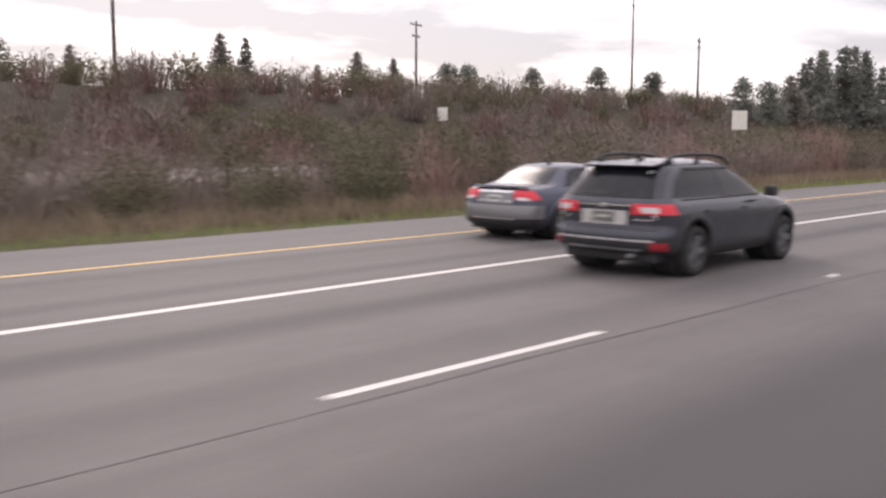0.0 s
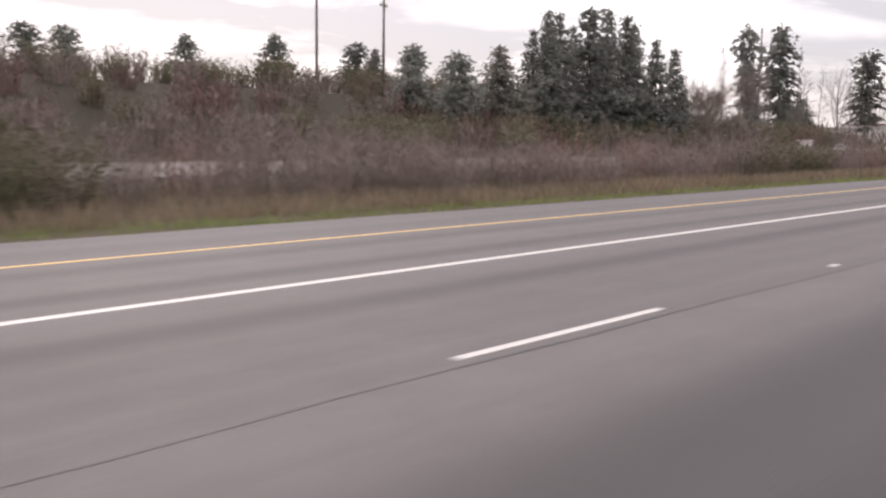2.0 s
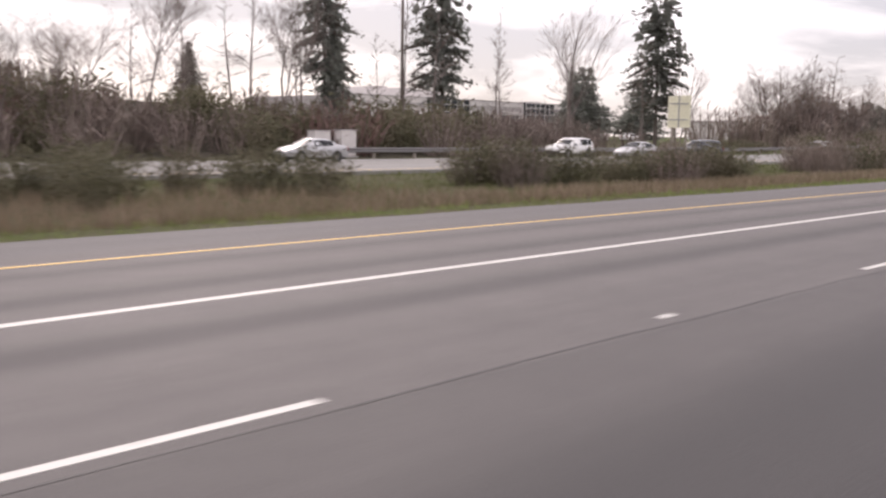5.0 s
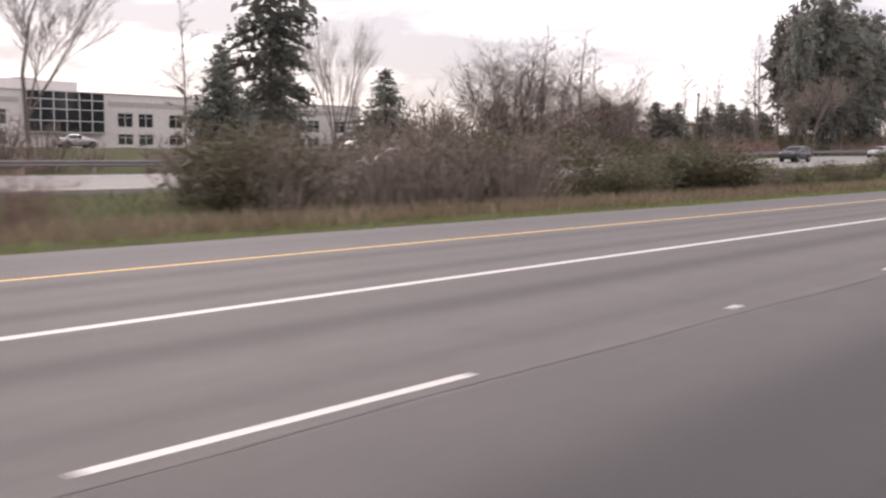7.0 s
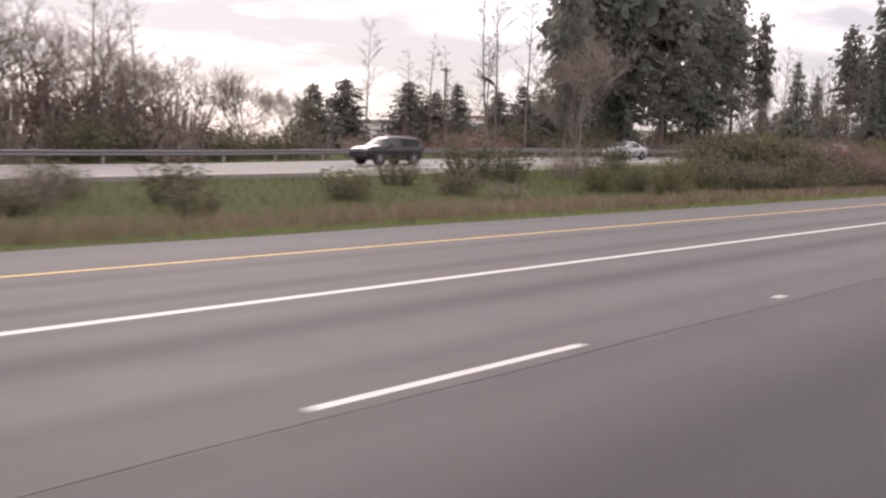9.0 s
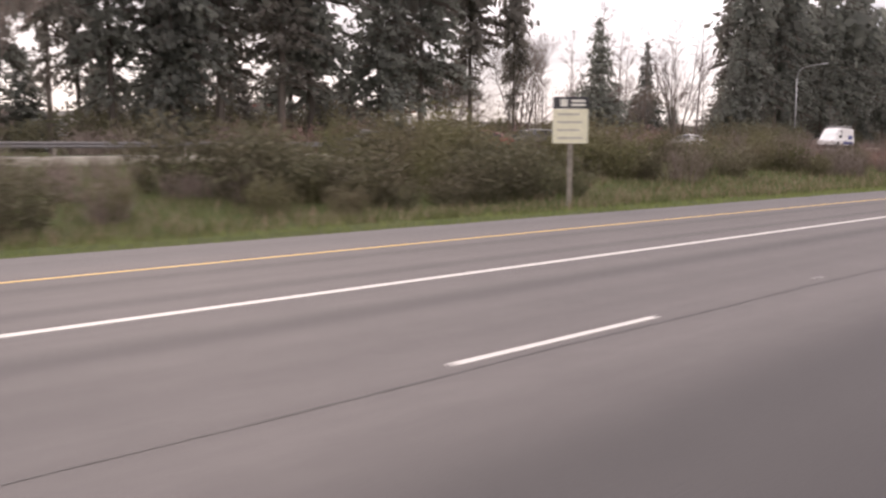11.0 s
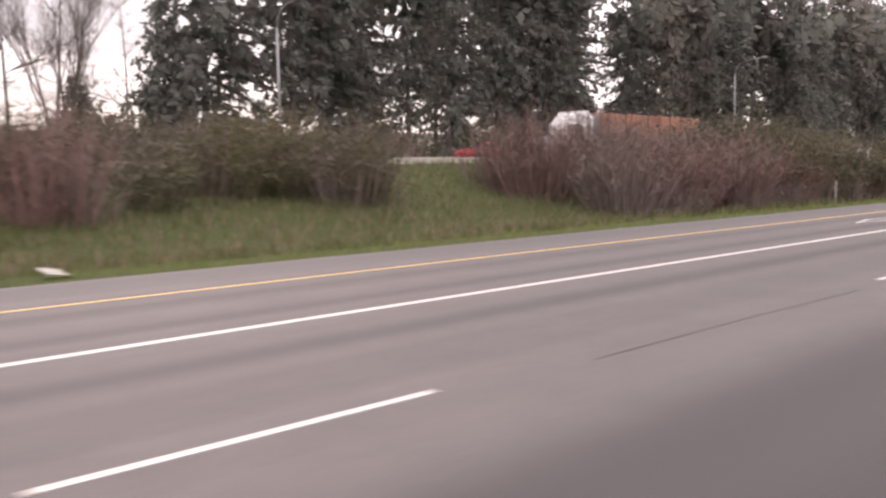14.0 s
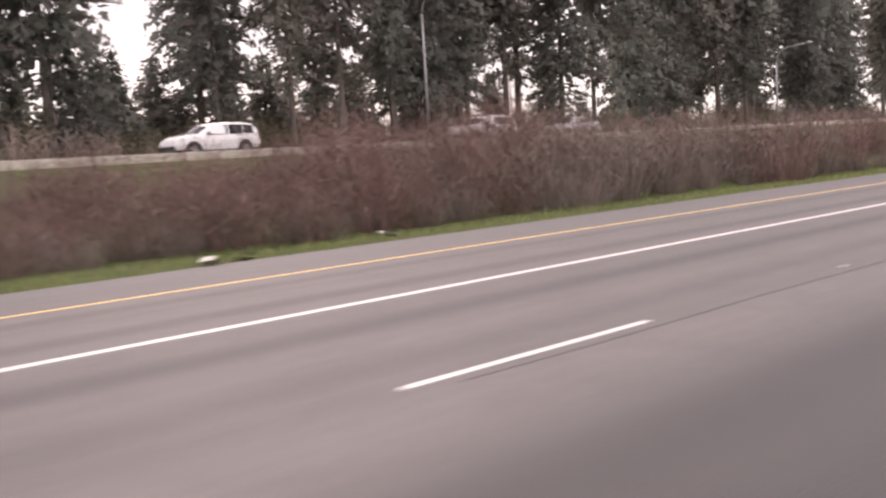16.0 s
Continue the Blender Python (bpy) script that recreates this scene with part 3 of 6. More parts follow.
# firs: tall and gappy, dense, young and pointed
FIRS = [fir_meshes(*row) for row in (
    (1, 27, 5.2, 0.17, 0.14, 0.30, fir_mat, 0.34, 0.70, 1.0), (2, 25, 5.0, 0.06, 0.10, 0.26, fir_mat, 0.42, 0.74, 0.8), (3, 29, 4.6, 0.24, 0.24, 0.34, fir_old_mat, 0.32, 0.70, 1.2),
    (4, 26, 5.8, 0.18, 0.19, 0.36, fir_mat, 0.36, 0.72, 1.3), (5, 14, 4.4, 0.03, 0.02, 0.16, fir_mat, 0.80, 0.42, 0.4), (6, 12, 4.0, 0.02, 0.02, 0.10, fir_old_mat, 0.66, 0.40, 0.45),
    (7, 9, 3.5, 0.05, 0.02, 0.02, fir_mat, 0.45, 0.34, 0.45))]
FIR_H = (27, 25, 29, 26, 14, 12, 9)


def fir(x, y, top, kind, label, group, base=None, wide=1.0):
    z = ground_z(x, y) if base is None else base
    s = (top - z) / FIR_H[kind]
    e = thing("fir_tree", label, "tree", group, (x, y, z - 0.1), pr.uniform(0, 360))
    link("trunk", FIRS[kind][0], e, "brown bark trunk")
    link("crown", FIRS[kind][1], e, "dark green needle crown")
    e.scale = (s * wide, s * wide, s)


HILL = "small firs on the brushy ridge"
for x, y, top, kind, wide in ((60.3, 98, 14.4, 5, 0.9), (64.2, 99, 14.2, 4, 0.9), (78.4, 95, 13.2, 5, 1.0), (88.4, 99, 13.2, 5, 0.9), (76, 100, 11.7, 5, 0.9),
                              (104.4, 104, 13.8, 6, 0.9), (108.9, 104, 13.9, 6, 0.9), (123.6, 103, 14.1, 6, 0.9), (131.2, 95, 14.2, 6, 0.9), (139.8, 90, 13.6, 6, 0.9),
                              (147, 94, 13.6, 5, 1.1), (126, 66, 10.9, 6, 0.9), (131.4, 64.5, 10.5, 6, 0.9), (137.3, 64, 11.6, 5, 1.25), (35, 100, 12.5, 6, 0.9), (44, 102, 12.2, 5, 0.9)):
    fir(x, y, top, kind, "small dark fir standing above the brush on the ridge", HILL, wide=wide * 1.35)
CLUMP = "firs in the roadside clump"
for x, y, top, kind in ((143.2, 62, 15.6, 4), (146.4, 63, 15.8, 4), (149.8, 61, 16.8, 1), (153.5, 61.6, 16.8, 4), (156.8, 61, 16.4, 4), (160, 62, 15.8, 4), (162.4, 60, 14.0, 4), (167.2, 60, 13.2, 4),
                        (145.4, 66, 14.0, 4), (149.4, 66.5, 15.2, 4), (154.6, 67, 15.4, 4), (159.0, 66, 14.4, 4)):
    fir(x, y, top, kind, "dark dense fir in a clump beside the far road", CLUMP, wide=1.2)
for x, y, top, kind, wide, lab in ((202.8, 67.4, 20.0, 3, 1.0, "tall open-limbed fir beyond the opposite carriageway"),
                                   (219.8, 69.0, 22.0, 3, 1.05, "tall open-limbed fir beyond the opposite carriageway"), (192, 72, 9.5, 5, 1.1, "short bushy fir beyond the opposite carriageway"),
                                   (203, 66, 11, 4, 1.0, "short bushy fir beyond the opposite carriageway"), (258.6, 67.5, 20.5, 3, 1.15, "tall old fir with drooping limbs beside the office building"),
                                   (277.5, 92, 13.2, 4, 1.5, "bushy fir in front of the office building"), (268, 88, 12.0, 4, 1.5, "bushy fir in front of the office building"),
                                   (264.5, 84, 12.2, 4, 1.6, "bushy fir in front of the office building"), (300.5, 97, 12.8, 4, 2.2, "bushy fir at the office building's end")):
    fir(x, y, top, kind, lab, "single firs beyond the opposite carriageway", wide=wide)
for x, y, top, kind in ((333, 80, 8.6, 5), (339, 82, 9.6, 5), (352, 84, 10.2, 5), (357, 85, 9.2, 5), (363, 86, 10.6, 4), (369, 84, 10.0, 5), (373, 83, 11.0, 4), (378.6, 84, 11.0, 5), (384, 84, 10.2, 5), (390, 86, 10.8, 4), (396, 85, 9.8, 5), (402, 88, 10.4, 5)):
    fir(x, y, top, kind, "low dark fir in the far row of trees", "low firs in the far row", wide=2.0)
WOOD = "tall firs of the wood"
fr = random.Random(33)
for x, y, top, kind, wide in ((349.6, 58.6, 23, 3, 0.62), (354.2, 60.5, 23, 2, 0.8), (359, 61.5, 27, 0, 0.85), (362.5, 59.5, 26, 1, 0.8), (358.5, 65.5, 24, 2, 0.7), (364, 61, 28, 0, 1.1), (368.5, 63, 28, 2, 1.2), (372.5, 60.5, 26, 2, 1.2), (377, 62.5, 29, 0, 1.1),
                              (384.0, 61.5, 27, 1, 1.0), (390.4, 63, 28, 3, 1.05), (398.6, 64, 27, 2, 0.9), (402.2, 61.3, 23, 2, 0.6), (387, 62, 26, 2, 0.75), (420.0, 63.2, 17.3, 4, 1.0), (434.6, 65.8, 16.0, 4, 0.75), (450.6, 61.5, 17.5, 4, 0.85),
                              (366, 66.5, 27, 2, 0.9), (373.5, 69, 26, 2, 0.9), (382, 72, 27, 2, 1.0)):
    fir(x, y, top, kind, "tall dark fir in the wood beyond the carriageway", WOOD, wide=wide)
# the closed wood, three rows deep, with one narrow gap
x = 453.5
while x < 680:
    for row, (y0, g0, g1) in enumerate(((61, 498.0, 502.0), (68.5, 500.0, 506.5), (77, 503.5, 511.5))):
        xx, yy = x + fr.uniform(-1.4, 1.4) + row * 1.9, y0 + fr.uniform(-2.0, 2.0)
        if g0 < xx < g1 or xx < 452 + yy - 61 or (row and fr.random() < (0.85 if row == 2 or x < 490 else 0.5)):
            continue
        fir(xx, yy, far_z(xx) + fr.uniform(23, 31), fr.choice((0, 0, 0, 1, 1, 2, 2, 3)), "tall dark fir in the wood beyond the carriageway", WOOD, wide=fr.uniform(0.82, 1.08))
    x += fr.uniform(4.7, 6.3)

for x, y, top in ((499.2, 62, 11.0), (502.4, 66, 12.0), (505.5, 70, 11.5), (497, 67, 10.5)):
    fir(x, y, top, 4, "young dark fir in a gap of the wood", "low firs in the far row", wide=1.3)
x = 454.0
while x < 660:
    yy = 84 + fr.uniform(-3, 3)
    fir(x, yy, far_z(x) + fr.uniform(7, 12), fr.choice((4, 5)), "low dark fir under the tall wood", "low firs in the far row", wide=1.7)
    x += fr.uniform(10, 15)

BARE = [bare_tree_meshes(s, h, sp, st, dp, fk, m_) for s, h, sp, st, dp, fk, m_ in (
    (11, 15, 0.44, 3, 6, 3, None), (12, 15, 0.75, 1, 6, 3, None), (13, 15, 0.5, 1, 6, 3, None), (14, 12, 0.8, 3, 6, 3, brown_twig), (15, 12, 0.8, 3, 6, 3, brown_twig))] + [pole_tree_meshes(41, 17), pole_tree_meshes(42, 16, 0.22, 0.3), pole_tree_meshes(43, 15, 0.2, 0.12, brown_twig)]
BARE_H = [max(v.co.z for v in b[1].vertices) for b in BARE]
for x, y, top, kind, wide, lab in (
        (190.5, 60, 16, 6, 1.0, "leafless grey tree beyond the opposite carriageway"), (186, 63, 15, 5, 1.0, "leafless grey tree beyond the opposite carriageway"), (196, 64, 15, 2, 1.0, "leafless grey tree beyond the opposite carriageway"),
        (206, 60, 16.5, 5, 0.8, "leafless slender tree beyond the opposite carriageway"), (220.5, 62, 14.5, 6, 0.8, "dead-looking leafless tree beyond the opposite carriageway"),
        (181, 58, 12, 1, 1.0, "leafless grey tree beyond the opposite carriageway"), (176, 60, 11, 4, 1.0, "leafless brown tree beyond the opposite carriageway"), (170, 57, 10, 4, 1.0, "leafless brown tree beyond the opposite carriageway"),
        (236.6, 65, 18.5, 2, 1.2, "tall fan-shaped leafless tree before the office building"), (268.5, 70, 14.8, 0, 0.9, "leafless grey tree beside the old fir"), (262, 72, 13, 1, 0.9, "leafless grey tree beside the old fir"),
        (284, 62, 14.6, 3, 1.1, "leafless russet tree in the roadside clump"), (293, 63, 14.2, 3, 1.1, "leafless russet tree in the roadside clump"), (299, 61, 13.0, 7, 1.5, "leafless russet tree in the roadside clump"), (284, 57, 11.5, 4, 1.1, "leafless russet tree in the roadside clump"), (286, 58, 14.2, 7, 1.6, "leafless russet tree in the roadside clump"), (291, 57, 14.4, 7, 1.6, "leafless russet tree in the roadside clump"),
        (296, 57, 11.8, 3, 1.2, "leafless russet tree in the roadside clump"), (302, 60, 9.5, 4, 1.2, "leafless russet tree in the roadside clump"), (279.5, 60, 9, 4, 1.0, "leafless russet tree in the roadside clump"),
        (294, 67, 14.5, 7, 1.5, "leafless russet tree in the roadside clump"), (288.5, 65, 15, 3, 1.1, "leafless russet tree in the roadside clump"), (303, 64, 12.0, 7, 1.5, "leafless russet tree in the roadside clump"),
        (318, 72, 9.5, 4, 1.2, "leafless brown tree in the far row"), (326, 75, 8.5, 4, 1.2, "leafless brown tree in the far row"),
        (338.2, 60, 18, 5, 0.9, "slender leafless tree at the wood's edge"), (340.9, 61, 19, 6, 0.9, "slender leafless tree at the wood's edge"), (343.7, 59, 18.5, 5, 0.8, "slender leafless tree at the wood's edge"),
        (346.5, 55, 15, 4, 0.9, "leafless brown tree at the wood's edge"), (409, 66, 13, 4, 0.9, "leafless tree in the wood's clearing"), (413.8, 69.5, 14.5, 5, 1.0, "leafless tree in the wood's clearing"), (424, 70, 13, 6, 0.9, "leafless tree in the wood's clearing"),
        (429.2, 69, 16, 5, 0.9, "slender leafless tree in the wood's clearing"), (438, 71, 14, 6, 0.9, "leafless tree in the wood's clearing"), (446, 68, 15.5, 0, 0.9, "forking leafless tree in the wood's clearing"), (449.5, 66, 13, 7, 0.9, "leafless tree in the wood's clearing"),
        (416, 64, 9.5, 7, 1.1, "leafless tree in the wood's clearing"), (426, 66, 15, 6, 0.9, "leafless tree in the wood's clearing"), (423, 62, 12.5, 7, 1.1, "leafless brown tree in the wood's clearing"), (428, 61, 9.5, 3, 1.0, "leafless brown tree in the wood's clearing"), (431.5, 64, 13.5, 5, 1.1, "slender leafless tree in the wood's clearing"), (443.5, 63, 14.5, 5, 1.1, "forking leafless tree in the wood's clearing"), (437.5, 66, 13, 6, 1.1, "leafless tree in the wood's clearing"), (440.5, 65, 15, 6, 1.0, "leafless tree in the wood's clearing"), (408, 66, 11, 7, 1.0, "leafless tree in the wood's clearing"), (404, 72, 12, 4, 1.0, "leafless tree in the wood's clearing"), (442, 75, 9, 6, 1.0, "leafless tree in the wood's clearing"),
        *((x_, pr.uniform(60, 68), pr.uniform(9, 15), pr.choice((5, 6, 6, 7)), pr.uniform(1.0, 1.3), "leafless grey tree beyond the opposite carriageway") for x_ in (183, 187.5, 192, 194.5, 198, 207.5, 211, 226, 229.5, 247)),
        *((x_, pr.uniform(60, 67), pr.uniform(9, 14), pr.choice((5, 6, 6, 7)), pr.uniform(1.0, 1.3), "slender leafless tree at the wood's edge") for x_ in (328, 332, 335.5, 339.5, 342.5, 346.5, 349)),
        *((405 + 3.4 * i + pr.uniform(-1.2, 1.2), pr.uniform(66, 84), pr.uniform(7.5, 12.5), pr.choice((5, 6, 6, 7, 7, 4)), pr.uniform(0.9, 1.3), "leafless tree in the wood's clearing") for i in range(10)),
        *((x_, pr.uniform(57, 60), pr.uniform(8, 12), 7, 1.2, "leafless brown tree at the wood's edge") for x_ in (455.5, 468, 474.5, 489, 508, 521, 538, 549))):
    z = ground_z(x, y)
    e = thing("bare_tree", lab, "tree", "leafless trees", (x, y, z), pr.uniform(0, 360))
    link("trunk", BARE[kind][0], e, "grey forking trunk")
    link("twig_crown", BARE[kind][1], e, "fine leafless twigs")
    s = (top * (1.3 if 404 < x < 452 else 1.0) - z) / BARE_H[kind]
    e.scale = (s * wide, s * wide, s)

# shrubs
SHRUB = {}
for key, (rad, h, st, lv, lf, th) in dict(brown=(1.5, 2.1, 104, 0, 0.1, 1.1), red=(1.4, 2.2, 104, 0, 0.1, 1.1), broom=(1.3, 2.0, 100, 1, 0.21, 1.2), olive=(1.3, 2.0, 95, 2, 0.15, 1.2),
                                          brown_far=(1.5, 2.1, 46, 0, 0.1, 3.0), broom_far=(1.3, 2.0, 44, 1, 0.26, 2.3), red_far=(1.4, 2.2, 46, 0, 0.1, 3.0)).items():
    SHRUB[key] = [shrub_geo(100 * len(key) + i, rad, h, st, lv, lf, th) for i in range(3)]
WOODMAT = dict(brown=brown_twig, red=red_twig, broom=broom_mat, olive=olive_mat, brown_far=brown_twig, broom_far=broom_mat, red_far=red_twig)
LEAFMAT = dict(broom=broom_mat, olive=olive_mat, broom_far=broom_mat)
KINDS_W = {(k, i): arrays(s[0]) for k, v in SHRUB.items() for i, s in enumerate(v)}
KINDS_L = {(k, i): arrays(s[1]) for k, v in SHRUB.items() for i, s in enumerate(v) if k in LEAFMAT}


def thicket(name, label, spots):
    """spots: shrub key, x, y, height. Twigs and leaves become one mesh per colour."""
    rows = {}
    for key, x, y, h in spots:
        i = pr.randrange(3)
        s = pr.uniform(0.9, 1.15) * max(h, 1.2) / 2.1
        row = ((key, i), x, y, ground_z(x, y), pr.uniform(0, 6.28), s, h / 2.1 / s)
        rows.setdefault((0, WOODMAT[key].name), (WOODMAT[key], []))[1].append(row)
        if key in LEAFMAT:
            rows.setdefault((1, LEAFMAT[key].name), (LEAFMAT[key], []))[1].append(row)
    for (leaf, _), (m_, rr) in rows.items():
        scatter(name + ("_leaves" if leaf else "_twigs"), KINDS_L if leaf else KINDS_W, rr, m_, label, "bushes")


def spread(x0, x1, y0, y1, gap, h0, h1, keys, dense=1.0, seed=0):
    r = random.Random(seed)
    out, x = [], x0
    while x < x1:
        y = y0 + r.uniform(0, gap)
        while y < y1:
            lump = noise.noise((x * 0.09, y * 0.13, seed)) * 0.5 + 0.5
            if r.random() < dense:
                key = keys[min(len(keys) - 1, int(len(keys) * (0.75 * (noise.noise((x * 0.05, y * 0.1, seed + 7)) * 0.9 + 0.5) + 0.25 * r.random())))] if len(keys) > 1 else keys[0]
                out.append((key, x + r.uniform(-0.5, 0.5) * gap, y + r.uniform(-0.4, 0.4) * gap, (h0 + (h1 - h0) * lump) * r.uniform(0.8, 1.15)))
            y += gap * r.uniform(0.85, 1.2)
        x += gap * r.uniform(0.85, 1.15)
    return out


thicket("median_thicket", "dense winter bushes filling the grass median",
        spread(4, 70, 20.4, 29, 2.15, 1.9, 2.9, ("brown", "broom", "brown", "red", "brown", "broom"), 0.92, 1)
        + spread(70, 128, 21, 29, 2.15, 1.5, 2.9, ("red", "brown", "brown", "broom", "brown"), 0.9, 2)
        + spread(128, 168, 22, 29, 2.1, 1.4, 2.4, ("brown", "broom", "brown"), 0.8, 3))
thicket("ridge_brush", "brown and green brush covering the ridge",
        spread(12, 175, 52.5, 61, 3.0, 2.6, 4.0, ("brown_far", "brown_far", "broom_far", "red_far", "brown_far"), 0.95, 4)
        + spread(16, 178, 62, 76, 4.8, 2.6, 3.6, ("brown_far", "brown_far", "red_far", "broom_far", "brown_far"), 0.97, 5)
        + spread(18, 182, 77, 92, 4.3, 2.8, 4.2, ("broom_far", "brown_far", "broom_far", "brown_far"), 0.97, 24)
        + spread(175, 234, 53, 66, 3.0, 2.8, 5.2, ("brown_far", "brown_far", "broom_far", "red_far"), 0.95, 6))
thicket("far_verge_brush", "leafless brush along the far verge",
        spread(271, 304, 52.5, 57, 2.6, 2.2, 3.8, ("brown_far", "broom_far", "brown_far"), 0.95, 7)
        + spread(272, 306, 58, 66, 3.6, 5.0, 8.0, ("brown_far", "brown_far", "red_far"), 0.95, 22)
        + spread(304, 314, 52.5, 61, 2.8, 2.2, 3.4, ("brown_far", "broom_far"), 0.9, 23)
        + spread(234, 268, 53, 58, 3.0, 1.2, 2.2, ("brown_far", "broom_far"), 0.5, 8)
        + spread(312, 345, 54, 66, 3.2, 1.5, 3.0, ("brown_far", "red_far"), 0.7, 9)
        + spread(345, 640, 52.5, 58, 3.2, 1.4, 3.2, ("brown_far", "red_far", "brown_far", "broom_far"), 0.8, 10)
        + spread(443, 456, 52.5, 57, 2.3, 3.4, 4.6, ("broom_far", "broom_far", "brown_far"), 0.95, 33)
        + spread(347, 640, 60, 80, 6.2, 2.8, 5.6, ("brown_far", "broom_far", "broom_far", "brown_far"), 0.85, 18))
thicket("roadside_thicket", "tall dense russet winter thicket beside the verge",
        spread(446.6, 461.5, 18.9, 27, 1.7, 2.6, 3.85, ("brown", "red", "brown", "red"), 0.97, 11)
        + spread(461.5, 465.5, 19.0, 25, 1.7, 2.9, 3.9, ("olive", "broom", "olive"), 0.97, 17)
        + spread(465.5, 470.5, 18.9, 25, 1.7, 3.0, 4.3, ("brown", "broom", "brown"), 0.97, 25)
        + spread(470.5, 484, 18.8, 26, 1.7, 1.5, 2.3, ("brown", "red", "brown"), 0.97, 19)
        + spread(484, 491, 18.7, 25, 1.7, 1.7, 2.5, ("brown", "red"), 0.97, 26)
        + spread(491, 515, 18.6, 25, 1.8, 2.4, 3.6, ("red", "brown", "red", "red"), 0.97, 12)
        + spread(515, 552, 18.6, 23, 2.2, 2.4, 3.6, ("red", "brown", "red", "red"), 0.97, 34)
        + spread(448.5, 552, 18.0, 19.0, 1.2, 0.9, 1.5, ("brown", "brown", "red"), 0.97, 27))
thicket("median_brush", "tall mixed winter bushes on the median",
        spread(316, 322.5, 19, 26, 1.9, 1.0, 1.5, ("brown", "broom", "brown"), 0.95, 28)
        + spread(323, 329, 23, 29, 1.8, 2.7, 3.3, ("olive", "broom", "broom"), 0.97, 14)
        + spread(321.5, 327, 19, 22.5, 1.8, 1.5, 2.2, ("brown", "broom", "brown"), 0.95, 29)
        + spread(326, 331.5, 19.5, 23.5, 1.7, 2.2, 2.9, ("red", "red", "brown"), 0.97, 30)
        + spread(329, 334, 23.5, 29, 1.9, 2.3, 3.0, ("olive", "brown", "broom"), 0.95, 31)
        + spread(331.5, 336.5, 19.5, 24, 1.8, 1.5, 2.2, ("brown", "broom", "olive"), 0.95, 32)
        + spread(336, 351, 20, 29, 2.0, 0.9, 1.5, ("broom", "olive", "brown", "brown"), 0.9, 15)
        + spread(343.5, 347.5, 22, 27, 1.9, 2.2, 3.0, ("olive", "broom"), 0.9, 20)
        + spread(352, 359.5, 20.5, 28, 2.0, 1.6, 3.4, ("olive", "broom", "olive"), 0.9, 16)
        + spread(366, 370, 25, 30, 2.0, 2.2, 3.4, ("brown", "olive", "brown"), 0.9, 21))

SH_ME = {(k, i): (s[0].mesh("branchwork", WOODMAT[k]), s[1].mesh("foliage", LEAFMAT[k]) if k in LEAFMAT else None) for k, v in SHRUB.items() if not k.endswith("_far") for i, s in enumerate(v)}
SH_LAB = dict(brown="leafless brown bush on the grass median", red="leafless reddish bush on the grass median", broom="dark green broom bush on the grass median", olive="olive green bush on the grass median")


def shrub(key, x, y, h, wide):
    i = pr.randrange(3)
    e = thing("bush", SH_LAB[key], "bush", "bushes on the median", (x, y, ground_z(x, y)), pr.uniform(0, 360))
    a, b = SH_ME[key, i]
    link("branchwork", a, e)
    if b:
        link("foliage", b, e)
    e.scale = (wide / 1.4, wide / 1.4, h / 2.0)


br = random.Random(5)
for x0, x1, y0, y1, n, h0, h1, keys in (
        (177, 180.5, 22, 26, 9, 1.6, 2.2, ("broom", "brown", "broom")), (183.5, 191, 20.5, 24.5, 16, 1.3, 1.95, ("broom", "broom", "brown")), (206, 214, 20.5, 27, 13, 1.7, 2.6, ("brown", "broom", "brown")),
        (214, 219, 20, 23, 5, 1.3, 2.0, ("brown", "red")), (225.5, 241, 20, 28, 28, 2.2, 3.3, ("broom", "brown", "brown")), (241, 245, 20.5, 23, 4, 1.4, 1.9, ("broom",)), (246.5, 252, 19.5, 25.5, 13, 1.7, 2.5, ("broom", "broom", "brown")),
        (252.5, 258, 18, 23, 10, 1.1, 1.7, ("broom", "brown")), (258, 266, 22, 27, 5, 0.9, 1.5, ("brown", "broom")), (269.5, 272.5, 21, 23.5, 3, 1.1, 1.5, ("broom",)), (276, 300, 21, 30, 10, 0.8, 1.5, ("broom", "brown")),
        (300, 318, 20, 30, 14, 1.2, 2.4, ("brown", "broom", "olive")), (366, 384, 23.5, 31.5, 22, 1.2, 2.2, ("olive", "brown", "brown", "broom")), (384, 396, 22.5, 31.5, 22, 1.3, 2.3, ("olive", "brown", "brown", "broom")),
        (396, 413, 22, 30, 30, 0.8, 1.35, ("red", "brown", "brown", "olive")), (412, 420, 22.5, 30, 18, 0.8, 1.4, ("brown", "red", "brown")), (420.5, 423, 21.5, 23.5, 3, 1.0, 1.5, ("broom",)), (424, 433, 22.5, 30, 15, 1.6, 3.2, ("broom", "brown", "brown", "red")),
        (430, 439.8, 24.5, 30, 13, 1.6, 3.2, ("brown", "brown", "olive"))):
    for _ in range(n):
        x, y, h = br.uniform(x0, x1), br.uniform(y0, y1), br.uniform(h0, h1)
        shrub(br.choice(keys), x, y, h, br.uniform(1.0, 1.5) * max(0.9, h * 0.62))

# undergrowth of small firs behind the open trunks of the wood
for x, y, top in ((508, 78, 11.5), (513.5, 80, 12.5), (519, 77, 11.0), (524.5, 79, 12.8), (530, 78, 11.2), (536, 80, 12.4), (542, 78, 11.0), (549, 79, 12.0), (557, 80, 11.6), (566, 79, 12.2)):
    fir(x, y, top, 5, "low dark fir under the tall wood", "low firs in the far row", wide=1.5)

